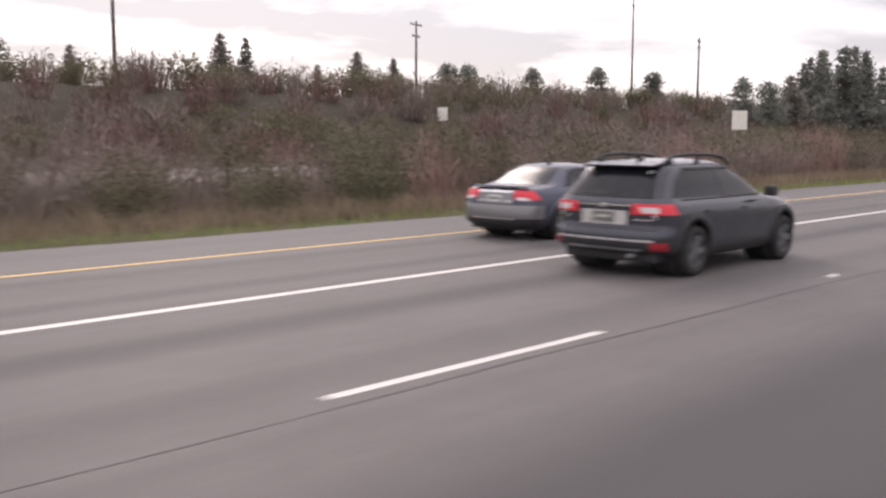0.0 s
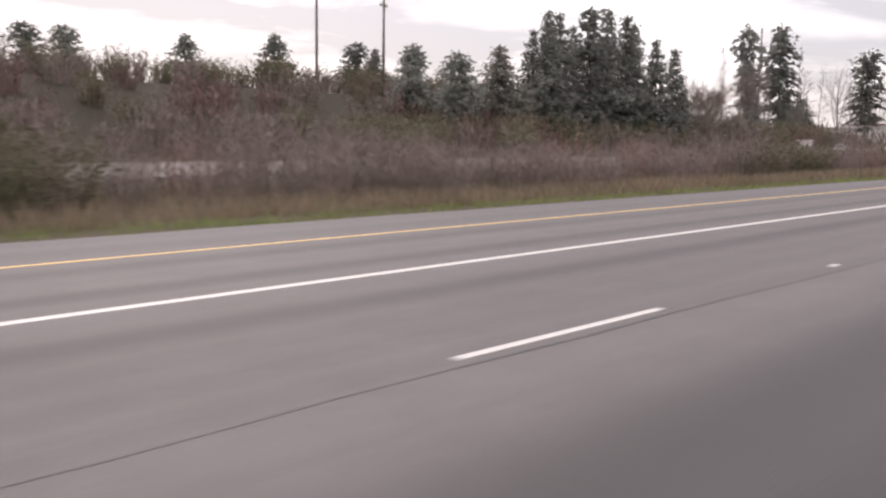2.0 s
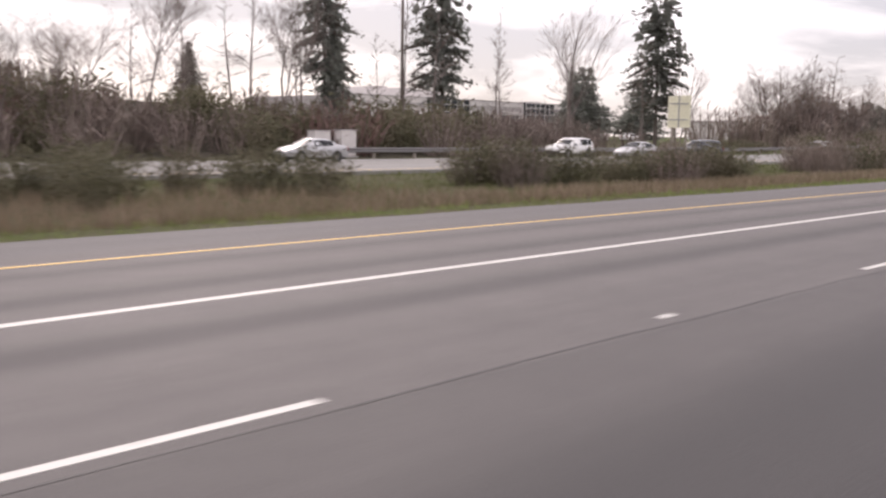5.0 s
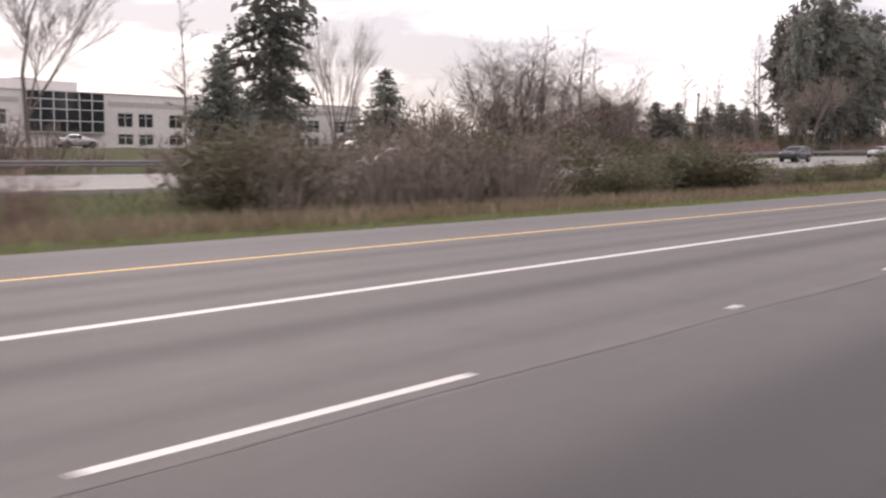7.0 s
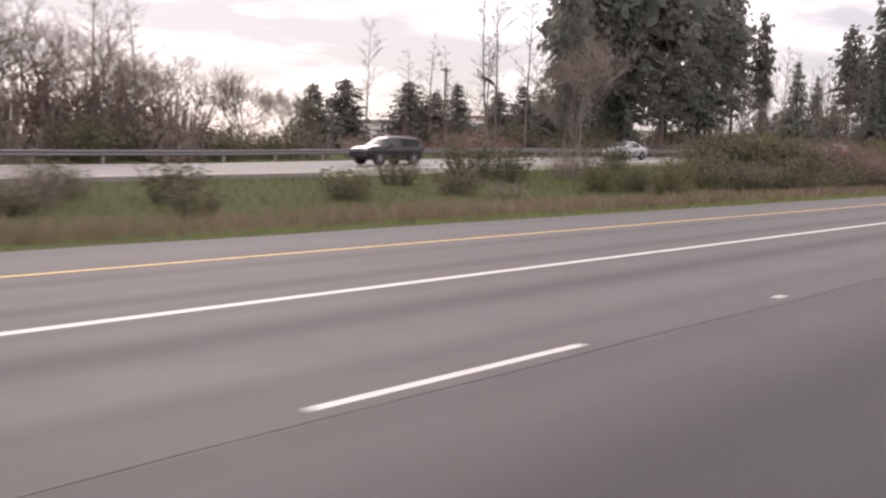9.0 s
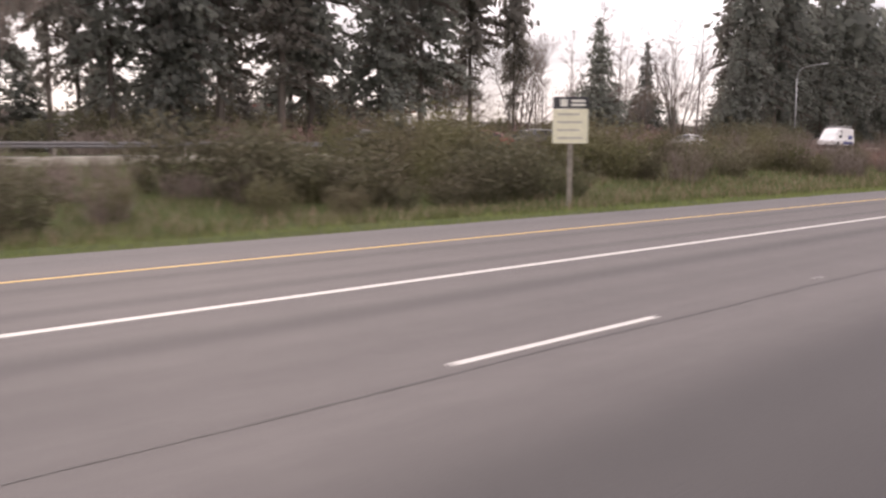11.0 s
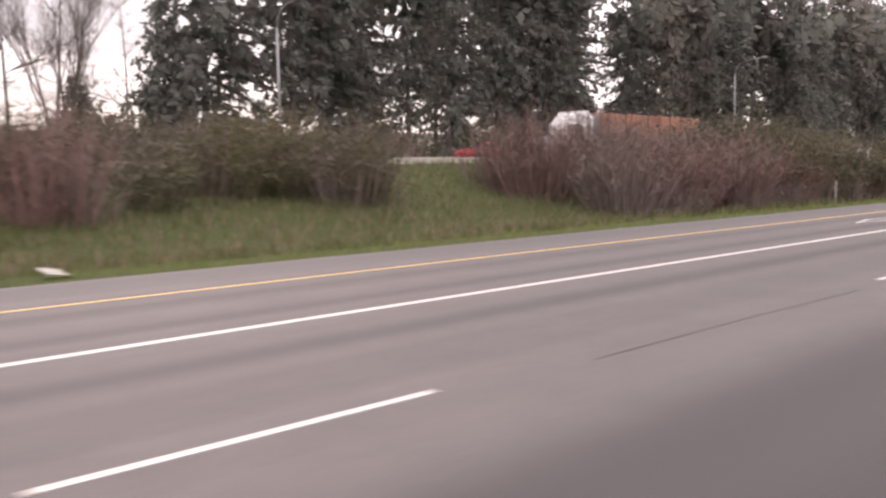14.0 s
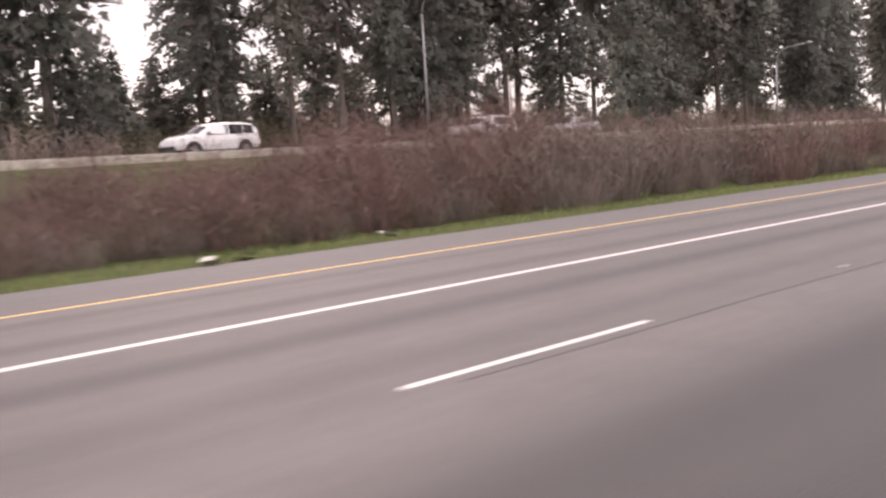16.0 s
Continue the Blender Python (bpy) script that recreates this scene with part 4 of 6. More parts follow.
# verge grass in one sheet of blades, tufted; dry grass further along the first half
def blades(name, mat, label, count, x0, x1, pick, h0, h1, seed):
    r = np.random.default_rng(seed)
    x = r.uniform(x0, x1, count)
    y, keep = pick(x, r)
    x, y = x[keep], y[keep]
    n = len(x)
    z = np.array([ground_z(a, b) for a, b in zip(x, y)], np.float32)
    h = r.uniform(h0, h1, n)
    a = r.uniform(0, 6.283, n)
    w = r.uniform(0.012, 0.035, n) * (h / 0.3) ** 0.5
    lx, ly = r.normal(0, 0.35, n) * h, r.normal(0, 0.35, n) * h
    v = np.empty((n, 3, 3), np.float32)
    v[:, 0] = np.stack([x - np.cos(a) * w, y - np.sin(a) * w, z - 0.03], -1)
    v[:, 1] = np.stack([x + np.cos(a) * w, y + np.sin(a) * w, z - 0.03], -1)
    v[:, 2] = np.stack([x + lx, y + ly, z + h], -1)
    scatter(name, {0: (v.reshape(-1, 3), np.arange(3 * n, dtype=np.int32).reshape(-1, 3))}, [(0, 0, 0, 0, 0, 1, 1)], mat, label, "grass")


def strip(y0, y1):
    def pick(x, r):
        y = y0 + (y1 - y0) * r.random(len(x)) ** 1.4
        tuft = np.sin(x * 1.7 + 3 * np.sin(y * 2.1)) + np.sin(y * 3.1 + x * 0.6)
        return y, r.random(len(x)) < 0.55 + 0.25 * tuft
    return pick


blades("verge_grass", verge_mat, "green grass along the shoulder edge", 90000, -10, 620, strip(14.78, 16.6), 0.06, 0.2, 1)
blades("median_grass", grass_mat, "rough green grass on the median", 80000, 300, 460, strip(16.4, 33), 0.1, 0.4, 2)
blades("median_grass", grass_mat, "rough green grass on the median", 55000, 160, 300, strip(17.5, 33), 0.1, 0.35, 3)
blades("dry_grass", dry_mat, "tan dry grass on the median", 66000, 0, 170, strip(16.0, 26), 0.15, 0.6, 4)
blades("dry_grass", dry_mat, "tan dry grass on the median", 52000, 170, 330, strip(15.9, 20.5), 0.15, 0.55, 6)
blades("dry_grass", dry_mat, "tan dry grass on the median", 30000, 330, 480, strip(17.0, 30), 0.12, 0.45, 5)


# ---- roadside furniture ----
def delineator(x, y, lean=0.0, wood=False):
    e = thing("delineator_post", "weathered grey wooden marker post in the verge" if wood else "leaning white marker post in the verge" if lean else "white marker post with amber reflector in the verge",
              "marker post", "marker posts", (x, y, ground_z(x, y)), -40)
    g = Geo()
    h = 1.05
    dx = lean * h
    g.v += [Vector(p) for p in ((-0.055, -0.02, -0.2), (0.055, -0.02, -0.2), (0.055, 0.02, -0.2), (-0.055, 0.02, -0.2), (-0.055 + dx, -0.02, h), (0.055 + dx, -0.02, h), (0.055 + dx, 0.02, h), (-0.055 + dx, 0.02, h))]
    g.f += [(0, 3, 2, 1), (4, 5, 6, 7), (0, 1, 5, 4), (1, 2, 6, 5), (2, 3, 7, 6), (3, 0, 4, 7)]
    part("post", g, post_wood if wood else post_white, e, bevel=0.008)
    if not wood:
        g = Geo()
        g.box(dx * 0.9 - 0.045, dx * 0.9 + 0.045, -0.028, -0.021, h - 0.19, h - 0.05)
        part("reflector", g, reflector, e, "amber reflector")


for x, y, lean, wood in ((24.5, 15.35, 0.0, True), (54.0, 16.5, 0.3, False), (121.1, 18.5, 0.0, True), (200.9, 15.9, 0.0, False), (421.0, 16.4, 0.09, False), (460.05, 17.3, 0.0, True)):
    delineator(x, y, lean, wood)


def big_sign(x, y, z0, z1, width, turn, mat, label, header=0.0, bars=0, posts=1, back=False, depth=0.03):
    """A sign on wooden posts; header: height of a dark panel on top; bars: lines of writing."""
    gz = ground_z(x, y)
    e = thing("road_sign", label, "road sign", "", (x, y, gz), turn)
    z0, z1 = z0 - gz, z1 - gz
    for i in range(posts):
        px = 0 if posts == 1 else (i / (posts - 1) - 0.5) * width * 0.6
        g = Geo()
        g.box(px - 0.075, px + 0.075, 0.02, 0.17, -0.3, z1 - 0.1)
        part("post", g, post_wood, e, bevel=0.01)
    g = Geo()
    g.box(-width / 2, width / 2, -depth, 0.0, z0, z1 - header)
    part("panel", g, mat, e, bevel=0.006)
    if header:
        g = Geo()
        g.box(-width / 2, width / 2, -depth, 0.0, z1 - header + 0.01, z1)
        part("header_panel", g, sign_dark, e, "dark header panel", bevel=0.006)
        for a, b, c, d in ((-0.28, -0.08, 0.2, 0.8), (0.02, 0.42, 0.55, 0.75), (0.02, 0.42, 0.22, 0.42)):
            g = Geo()
            g.box(a * width, b * width, -depth - 0.006, -depth - 0.002, z1 - header + c * header, z1 - header + d * header)
            part("symbol", g, sign_white, e)
    h = z1 - header - z0
    for i in range(bars):
        zz = z0 + h * (0.16 + 0.68 * i / max(1, bars - 1))
        g = Geo()
        g.box(-width * 0.36, width * (0.34 - 0.08 * (i % 2)), -depth - 0.006, -depth - 0.002, zz - 0.035, zz + 0.035)
        part("text_bar", g, sign_grey, e)
    if back:
        for zz in (z0 + h * 0.25, z0 + h * 0.75):
            g = Geo()
            g.box(-width * 0.42, width * 0.42, -depth - 0.04, -depth - 0.002, zz - 0.03, zz + 0.03)
            part("brace", g, galv, e, "metal back brace")
        g = Geo()
        g.box(-0.03, 0.03, -depth - 0.045, -depth - 0.003, z0, z1)
        part("brace", g, galv, e, "metal back brace")


big_sign(352.3, 17.6, 1.95, 3.42, 1.12, -58, sign_cream, "cream information sign with a dark header on one wooden post", header=0.38, bars=4)
big_sign(60.3, 31.6, 2.45, 3.75, 1.0, -62, sign_white, "white sign panel on two wooden posts above the bushes", posts=2)
big_sign(61.0, 61.4, 3.5, 4.7, 0.9, -45, sign_white, "small white sign in the ridge brush", posts=1)
big_sign(202.7, 31.2, 2.4, 4.4, 1.5, -82, sign_cream, "back of a pale sign on two posts in the median", posts=2, back=True)


def street_lamp(x, y, head, group="tall street lamps"):
    z = ground_z(x, y)
    e = thing("street_lamp", "tall curved galvanised street lamp beyond the opposite carriageway", "street lamp", group, (x, y, z), -90)
    top = head - z
    pts = [(0, 0, -0.2), (0, 0, top * 0.5), (0, 0, top - 1.6)]
    arm = [(0, 0, top - 1.6), (0.12, 0, top - 1.0), (0.55, 0, top - 0.45), (1.3, 0, top - 0.15), (2.4, 0, top), (3.6, 0, top + 0.08)]
    g = Geo()
    g.path(pts, [0.13, 0.11, 0.085], 10)
    part("pole", g, galv, e, smooth=True)
    g = Geo()
    g.path(arm, [0.085, 0.08, 0.07, 0.065, 0.055, 0.05], 8)
    part("arm", g, galv, e, smooth=True)
    g = Geo()
    g.path([(3.4, 0, top + 0.08), (3.55, 0, top + 0.1), (4.0, 0, top + 0.09), (4.25, 0, top + 0.06)], [0.06, 0.13, 0.15, 0.06], 8)
    part("lamp_head", g, galv, e, "cobra-head luminaire", smooth=True)
    g = Geo()
    g.path([(0, 0, -0.2), (0, 0, 0.25)], [0.24, 0.2], 10)
    part("base", g, stucco_grey, e, "concrete footing")


for x, y, head in ((455.8, 55.0, 13.6), (526.1, 56.9, 14.8), (574.0, 52.0, 11.4), (640, 53, 13.5)):
    street_lamp(x, y, head)


def utility_pole(x, y, top, arms, label):
    z = ground_z(x, y)
    e = thing("utility_pole", label, "utility pole", "utility poles", (x, y, z), 20)
    h = top - z
    g = Geo()
    g.path([(0, 0, -0.5), (0, 0, h * 0.5), (0.05, 0, h)], [0.2, 0.16, 0.11], 8)
    part("pole", g, wood_pole, e, smooth=True)
    for dz, half in arms:
        g = Geo()
        g.box(-half, half, -0.06, 0.06, h - dz - 0.07, h - dz + 0.07)
        part("crossarm", g, wood_pole, e)
        for sx in (-0.9, -0.45, 0.45, 0.9):
            g = Geo()
            g.cyl((sx * half, 0, h - dz + 0.17), (0, 0, 1), 0.05, 0.2, 6)
            part("insulator", g, galv, e, "small grey insulator")


utility_pole(80.6, 86, 16.4, ((0.5, 1.5), (1.9, 1.0)), "wooden utility pole with two crossarms on the ridge")
utility_pole(132.5, 77, 17.6, ((0.6, 1.3), (1.5, 0.9)), "wooden utility pole with crossarms on the ridge")
utility_pole(133.6, 90, 25, ((1.2, 0.8),), "tall slender utility pole on the ridge")
utility_pole(40.9, 85, 24, ((0.5, 1.2),), "tall slender utility pole on the ridge")
utility_pole(215.8, 71, 21, ((0.6, 1.0),), "tall slender utility pole behind the trees")
utility_pole(347.4, 74, 11.0, ((0.3, 1.4),), "wooden utility pole with a crossarm by the far firs")

# guardrail along the far side
rail = thing("guardrail", "weathered dark steel guardrail along the far carriageway edge", "guardrail", at=(0, 0, 0))
g = Geo()
rx = [186 + 4 * i for i in range(48)]
prof = ((0.0, 0.42), (-0.05, 0.47), (-0.05, 0.53), (0.0, 0.58), (0.0, 0.62), (-0.05, 0.67), (-0.05, 0.73), (0.0, 0.78))
for x in rx:
    for dy, dz in prof:
        g.v.append(Vector((x, 50.35 + dy, far_z(x) + dz)))
n = len(prof)
for i in range(len(rx) - 1):
    for q in range(n - 1):
        a = i * n + q
        g.f.append((a, a + n, a + n + 1, a + 1))
part("rail", g, rail_mat, rail)
pg = Geo()
pg.box(-0.08, 0.08, 0.02, 0.2, -0.45, 0.8)
pm = pg.mesh("post", post_wood)
for x in rx:
    link("post", pm, rail).location = (x, 50.35, far_z(x))
# white marker on the median by the rail
delineator(262, 25.7, 0.0, False)

# roadside equipment cabinets by the far road
for x, y, h in ((191.2, 53.2, 1.9), (193.6, 53.2, 1.95)):
    e = thing("equipment_cabinet", "pale grey roadside equipment cabinet on a slab", "cabinet", "equipment cabinets", (x, y, ground_z(x, y)))
    g = Geo()
    g.box(-0.7, 0.7, -0.45, 0.45, 0.1, h)
    part("body", g, stucco, e, bevel=0.04)
    g = Geo()
    g.box(-0.8, 0.8, -0.55, 0.55, -0.3, 0.1)
    part("slab", g, stucco_grey, e, "concrete slab")
    g = Geo()
    g.box(-0.62, 0.62, -0.475, -0.452, 0.2, h - 0.12)
    part("door", g, stucco, e, "flush metal door")
    g = Geo()
    g.box(-0.74, 0.74, -0.5, 0.5, h, h + 0.06)
    part("roof", g, stucco_grey, e, "overhanging metal roof")

# litter in the verge
paper = plain("scrap_paper", (0.46, 0.44, 0.40), 0.75)
lr = random.Random(8)
for x, y in ((484.4, 15.2), (488.7, 16.2), (469.8, 16.4), (483.5, 14.95), (326.2, 16.0), (259, 15.4), (412.5, 15.8), (422.1, 15.6), (27.8, 15.5), (29, 15.8), (423.3, 15.7)):
    g = Geo()
    for i in range(3):
        a, s = lr.uniform(0, 3), lr.uniform(0.12, 0.26)
        c = Vector((lr.uniform(-0.1, 0.1), lr.uniform(-0.1, 0.1), 0.03 + 0.05 * i))
        d, q = Vector((math.cos(a), math.sin(a), lr.uniform(-0.2, 0.2))) * s, Vector((-math.sin(a), math.cos(a), lr.uniform(-0.1, 0.4))) * s * 0.7
        g.poly(c - d - q, c + d - q, c + d * 0.9 + q, c - d + q)
    o = link("litter", g.mesh("litter", paper))
    o.location = (x, y, ground_z(x, y) if y > 14.8 else 0)
    tagged(o, "scrap of pale litter in the verge grass", "litter", "litter in the verge")

# ---- office building ----
def office():
    e = thing("office_building", "pale two-storey office building with dark windows behind trees", "building", at=(0, 105, 1.2))
    H = 6.3
    openings = []   # x0, x1, z0, z1, panes, kind
    for x0, x1 in ((246.6, 248.6), (249.1, 251.1), (264.0, 266.0), (266.7, 268.7), (270.8, 272.8), (273.4, 275.4), (290.0, 292.2), (292.6, 294.8), (297.4, 299.6), (239.5, 241.5), (242.2, 244.0)):
        openings.append((x0, x1, 2.5, 4.2, 2))
        openings.append((x0, x1, 0.4, 1.7, 2))
    # wall in strips round the openings
    xs = sorted({237.0, 302.5, *[o[0] for o in openings], *[o[1] for o in openings], 253.0, 262.2, 276.4, 284.5})
    zs = [-0.6, 0.4, 1.7, 2.5, 4.2, H]
    for i in range(len(xs) - 1):
        a, b = xs[i], xs[i + 1]
        for j in range(len(zs) - 1):
            if any(abs(o[0] - a) < 0.01 and abs(o[2] - zs[j]) < 0.01 for o in openings):
                continue
            if (253.0 <= a < 262.2 or 276.4 <= a < 284.5) and zs[j] >= 1.7:
                continue
            g = Geo()
            g.box(a, b, 0, 0.3, zs[j], zs[j + 1])
            part("wall_panel", g, stucco, e)
    g = Geo()
    g.box(237, 302.5, 0.3, 26, -0.6, H - 0.3)
    g.box(237.0, 237.3, 0.3, 26, H - 0.3, H)
    g.box(302.2, 302.5, 0.3, 26, H - 0.3, H)
    part("main_block", g, stucco_grey, e)
    for a, b in ((236.9, 252.9), (262.3, 276.3), (284.6, 302.6)):
        g = Geo()
        g.box(a, b, -0.08, 0.32, H, H + 0.15)
        part("parapet", g, stucco_grey, e, "grey parapet coping")
    g = Geo()
    g.box(245, 262, 6, 18, H - 0.3, H + 1.6)
    part("roof_block", g, stucco, e, "pale rooftop plant block")
    for x in (250, 256, 290):
        g = Geo()
        g.box(x, x + 2.5, 9, 12, H - 0.3, H + (2.0 if x < 270 else 0.9))
        part("roof_unit", g, stucco_grey, e, "grey rooftop unit")
    for a, b in ((237, 253), (262.2, 276.4), (284.5, 302.5)):
        g = Geo()
        g.box(a + 0.6, b - 0.6, -0.03, -0.002, 4.9, 5.5)
        part("band", g, stucco_grey, e, "recessed grey wall band")
    for x0, x1, z0, z1, panes in openings:
        w = Geo()
        w.box(x0, x1, 0.16, 0.2, z0, z1)
        win = part("window", w, glass_dark, e, "dark window glass")
        f = Geo()
        f.box(x0, x1, 0.08, 0.15, z0, z0 + 0.07)
        f.box(x0, x1, 0.08, 0.15, z1 - 0.07, z1)
        for k_ in range(panes + 1):
            xx = x0 + (x1 - x0 - 0.07) * k_ / panes
            f.box(xx, xx + 0.07, 0.08, 0.15, z0 + 0.07, z1 - 0.07)
        f.box(x0 + 0.07, x1 - 0.07, 0.09, 0.14, z0 + (z1 - z0) * 0.68, z0 + (z1 - z0) * 0.68 + 0.06)
        part("window_frame", f, frame_white, win)
    for a, b in ((253.0, 262.2), (276.4, 284.5)):
        w = Geo()
        w.box(a + 0.05, b - 0.05, -0.5, 0.25, 1.75, H + 0.1)
        win = part("glass_bay", w, glass_dark, e, "projecting dark glass bay")
        f = Geo()
        nx = 6
        for k_ in range(nx + 1):
            xx = a + 0.05 + (b - a - 0.2) * k_ / nx
            f.box(xx, xx + 0.1, -0.56, -0.505, 1.75, H + 0.1)
        for zz in (1.72, 3.0, 4.3, 5.4, H + 0.02):
            f.box(a + 0.05, b - 0.05, -0.55, -0.507, zz, zz + 0.1)
        part("mullions", f, frame_white, win, "pale mullions")


office()
rust_roof = plain("rust_red_roof", (0.22, 0.09, 0.075), 0.7, vary=0.2, scale=1.0)
# distant low buildings seen through the clearing
for x, y, wd, h, m_, lab in ((478, 128, 34, 5.0, stucco, "low pale building far behind the trees"), (422, 112, 30, 6.0, stucco, "low pale building with a rust-red roof far behind the trees"), (520, 110, 26, 5, stucco, "low pale building far behind the firs"), (395, 120, 24, 4.6, stucco, "low pale building far behind the firs")):
    e = thing("far_building", lab, "building", "distant buildings", (x, y, ground_z(x, y)))
    g = Geo()
    g.box(-wd / 2, wd / 2, 0, 14, -0.5, h)
    part("wall", g, m_, e)
    g = Geo()
    g.box(-wd / 2 - 0.4, wd / 2 + 0.4, -0.5, 14.4, h, h + 0.45)
    part("roof", g, rust_roof if x == 422 else stucco_grey, e, "rust-red roof" if x == 422 else "flat grey roof")
    for i in range(int(wd / 4)):
        g = Geo()
        xx = -wd / 2 + 1.5 + 4 * i
        g.box(xx, xx + 2.0, -0.03, -0.002, 1.2, 2.9)
        part("window", g, glass_dark, e)


# ---- vehicles ----
tyre_mat = plain("tyre_rubber", (0.02, 0.02, 0.02), 0.85)
rim_dark = plain("dark_alloy", (0.20, 0.20, 0.21), 0.5, 0.5)
rim_light = plain("silver_alloy", (0.45, 0.45, 0.46), 0.35, 0.8)
trim_black = plain("black_plastic", (0.028, 0.028, 0.03), 0.6)
car_glass = plain("tinted_car_glass", (0.014, 0.015, 0.019), 0.2, vary=0.2, spec=0.25)
lamp_red, lr_t, lr_b = node_mat("tail_lamp_red")
lr_b.inputs["Base Color"].default_value = (0.50, 0.02, 0.04, 1)
lr_b.inputs["Roughness"].default_value = 0.15
lr_b.inputs["Emission Color"].default_value = (1.0, 0.10, 0.11, 1)
lr_b.inputs["Emission Strength"].default_value = 0.2
lamp_clear = plain("clear_lamp", (0.75, 0.70, 0.70), 0.15, vary=0.05)
lamp_dull = plain("dull_red_lamp", (0.38, 0.03, 0.04), 0.2)
chrome = plain("chrome", (0.75, 0.74, 0.74), 0.15, 0.9)
plate_mat = plain("plate_white", (0.55, 0.53, 0.51), 0.5)
plate_dark = plain("plate_bars", (0.16, 0.17, 0.14), 0.5)


def paint(name, col, rough=0.28, metal=0.35):
    return plain(name, col, rough, metal, vary=0.05, scale=2, coat=0.25)


WHEEL = {}


def wheel_meshes(r, w, rim):
    key = (r, w, rim.name)
    if key not in WHEEL:
        t, q = Geo(), Geo()
        prof = ((0.62, -0.5), (0.86, -0.5), (0.97, -0.38), (1.0, -0.2), (1.0, 0.2), (0.97, 0.38), (0.86, 0.5), (0.62, 0.5))
        n = 22
        for i in range(n):
            a = 6.2832 * i / n
            for pr_, py in prof:
                t.v.append(Vector((math.cos(a) * r * pr_, py * w, math.sin(a) * r * pr_)))
        m = len(prof)
        for i in range(n):
            for j in range(m):
                t.f.append((i * m + j, i * m + (j + 1) % m, ((i + 1) % n) * m + (j + 1) % m, ((i + 1) % n) * m + j))
        q.cyl((0, -0.1 * w, 0), (0, 1, 0), 0.60 * r, w * 0.4, 18)
        q.path([(0, -0.48 * w, 0), (0, -0.36 * w, 0)], [0.13 * r, 0.16 * r], 10)
        for i in range(5):
            a = 6.2832 * i / 5
            for s in (-0.12, 0.12):
                d = Vector((math.cos(a + s), 0, math.sin(a + s)))
                q.tube(d * 0.12 * r + Vector((0, -0.42 * w, 0)), d * 0.63 * r + Vector((0, -0.42 * w, 0)), 0.05 * r, 0.06 * r, 4)
        for i in range(n):
            a, b = 6.2832 * i / n, 6.2832 * (i + 1) / n
            pts = [Vector((math.cos(c) * r * k_, -0.46 * w, math.sin(c) * r * k_)) for c, k_ in ((a, 0.56), (b, 0.56), (b, 0.64), (a, 0.64))]
            q.poly(*pts)
        WHEEL[key] = (t.mesh("tyre", tyre_mat, True), q.mesh("rim", rim))
    return WHEEL[key]


def loft(e, st, body):
    """st: rows of x, sill z, belt z, roof z, half width, half roof width, from tail to nose. Returns the grid of points of the right half, then left."""
    def section(x, zs, zb, zr, w, wr):
        return [(x, 0.55 * w, zs), (x, 0.93 * w, zs + 0.02), (x, 0.99 * w, zs + 0.3 * (zb - zs)), (x, w, zs + 0.62 * (zb - zs)), (x, 0.975 * w, zb - 0.03),
                (x, 0.93 * w, zb + 0.015), (x, wr + 0.03, zr - 0.10 * min(1, (zr - zb) * 2.2)), (x, wr * 0.86, zr - 0.012), (x, wr * 0.45, zr + 0.012), (x, 0, zr + 0.02)]
    rows = [section(*r_) for r_ in st]
    g = Geo()
    m = len(rows[0])
    full = []
    for r_ in rows:
        ring = [Vector((p[0], -p[1], p[2])) for p in r_] + [Vector(p) for p in reversed(r_[:-1])]
        full.append(ring)
        g.v += ring
    n = len(full[0])
    for i in range(len(full) - 1):
        for j in range(n):
            a, b = i * n + j, i * n + (j + 1) % n
            g.f.append((a, a + n, b + n, b))
    g.f.append(tuple(range(n)))
    g.f.append(tuple(range((len(full) - 1) * n + n - 1, (len(full) - 1) * n - 1, -1)))
    me = g.mesh("body", body)
    bm = bmesh.new()
    bm.from_mesh(me)
    bmesh.ops.recalc_face_normals(bm, faces=bm.faces)
    bm.to_mesh(me)
    bm.free()
    me.shade_smooth()
    ob = link("body", me, e)
    ed = ob.modifiers.new("edge", "EDGE_SPLIT")
    ed.split_angle = radians(38)
    return full, m


def panel(name, corners, mat, parent, inset=0.06, proud=0.008, label=""):
    """A thin plate set on a surface patch, a little inside its corners and proud of it, with a rim of its own."""
    pts = [Vector(p) for p in corners]
    c = sum(pts, Vector()) / len(pts)
    nrm = (pts[1] - pts[0]).cross(pts[2] - pts[0]).normalized()
    if nrm.dot(Vector((0, c.y, c.z - 0.8)) + Vector((c.x - panel_mid[0], 0, 0)) * 0.6) < 0:
        nrm = -nrm
    inner = [p.lerp(c, inset) for p in pts]
    top = [p + nrm * proud for p in inner]
    g = Geo()
    k = len(top)
    g.v += top + [p - nrm * 0.01 for p in inner]
    g.f.append(tuple(range(k)))
    for i in range(k):
        g.f.append((i, (i + 1) % k, k + (i + 1) % k, k + i))
    return part(name, g, mat, parent, label)


panel_mid = [2.2]


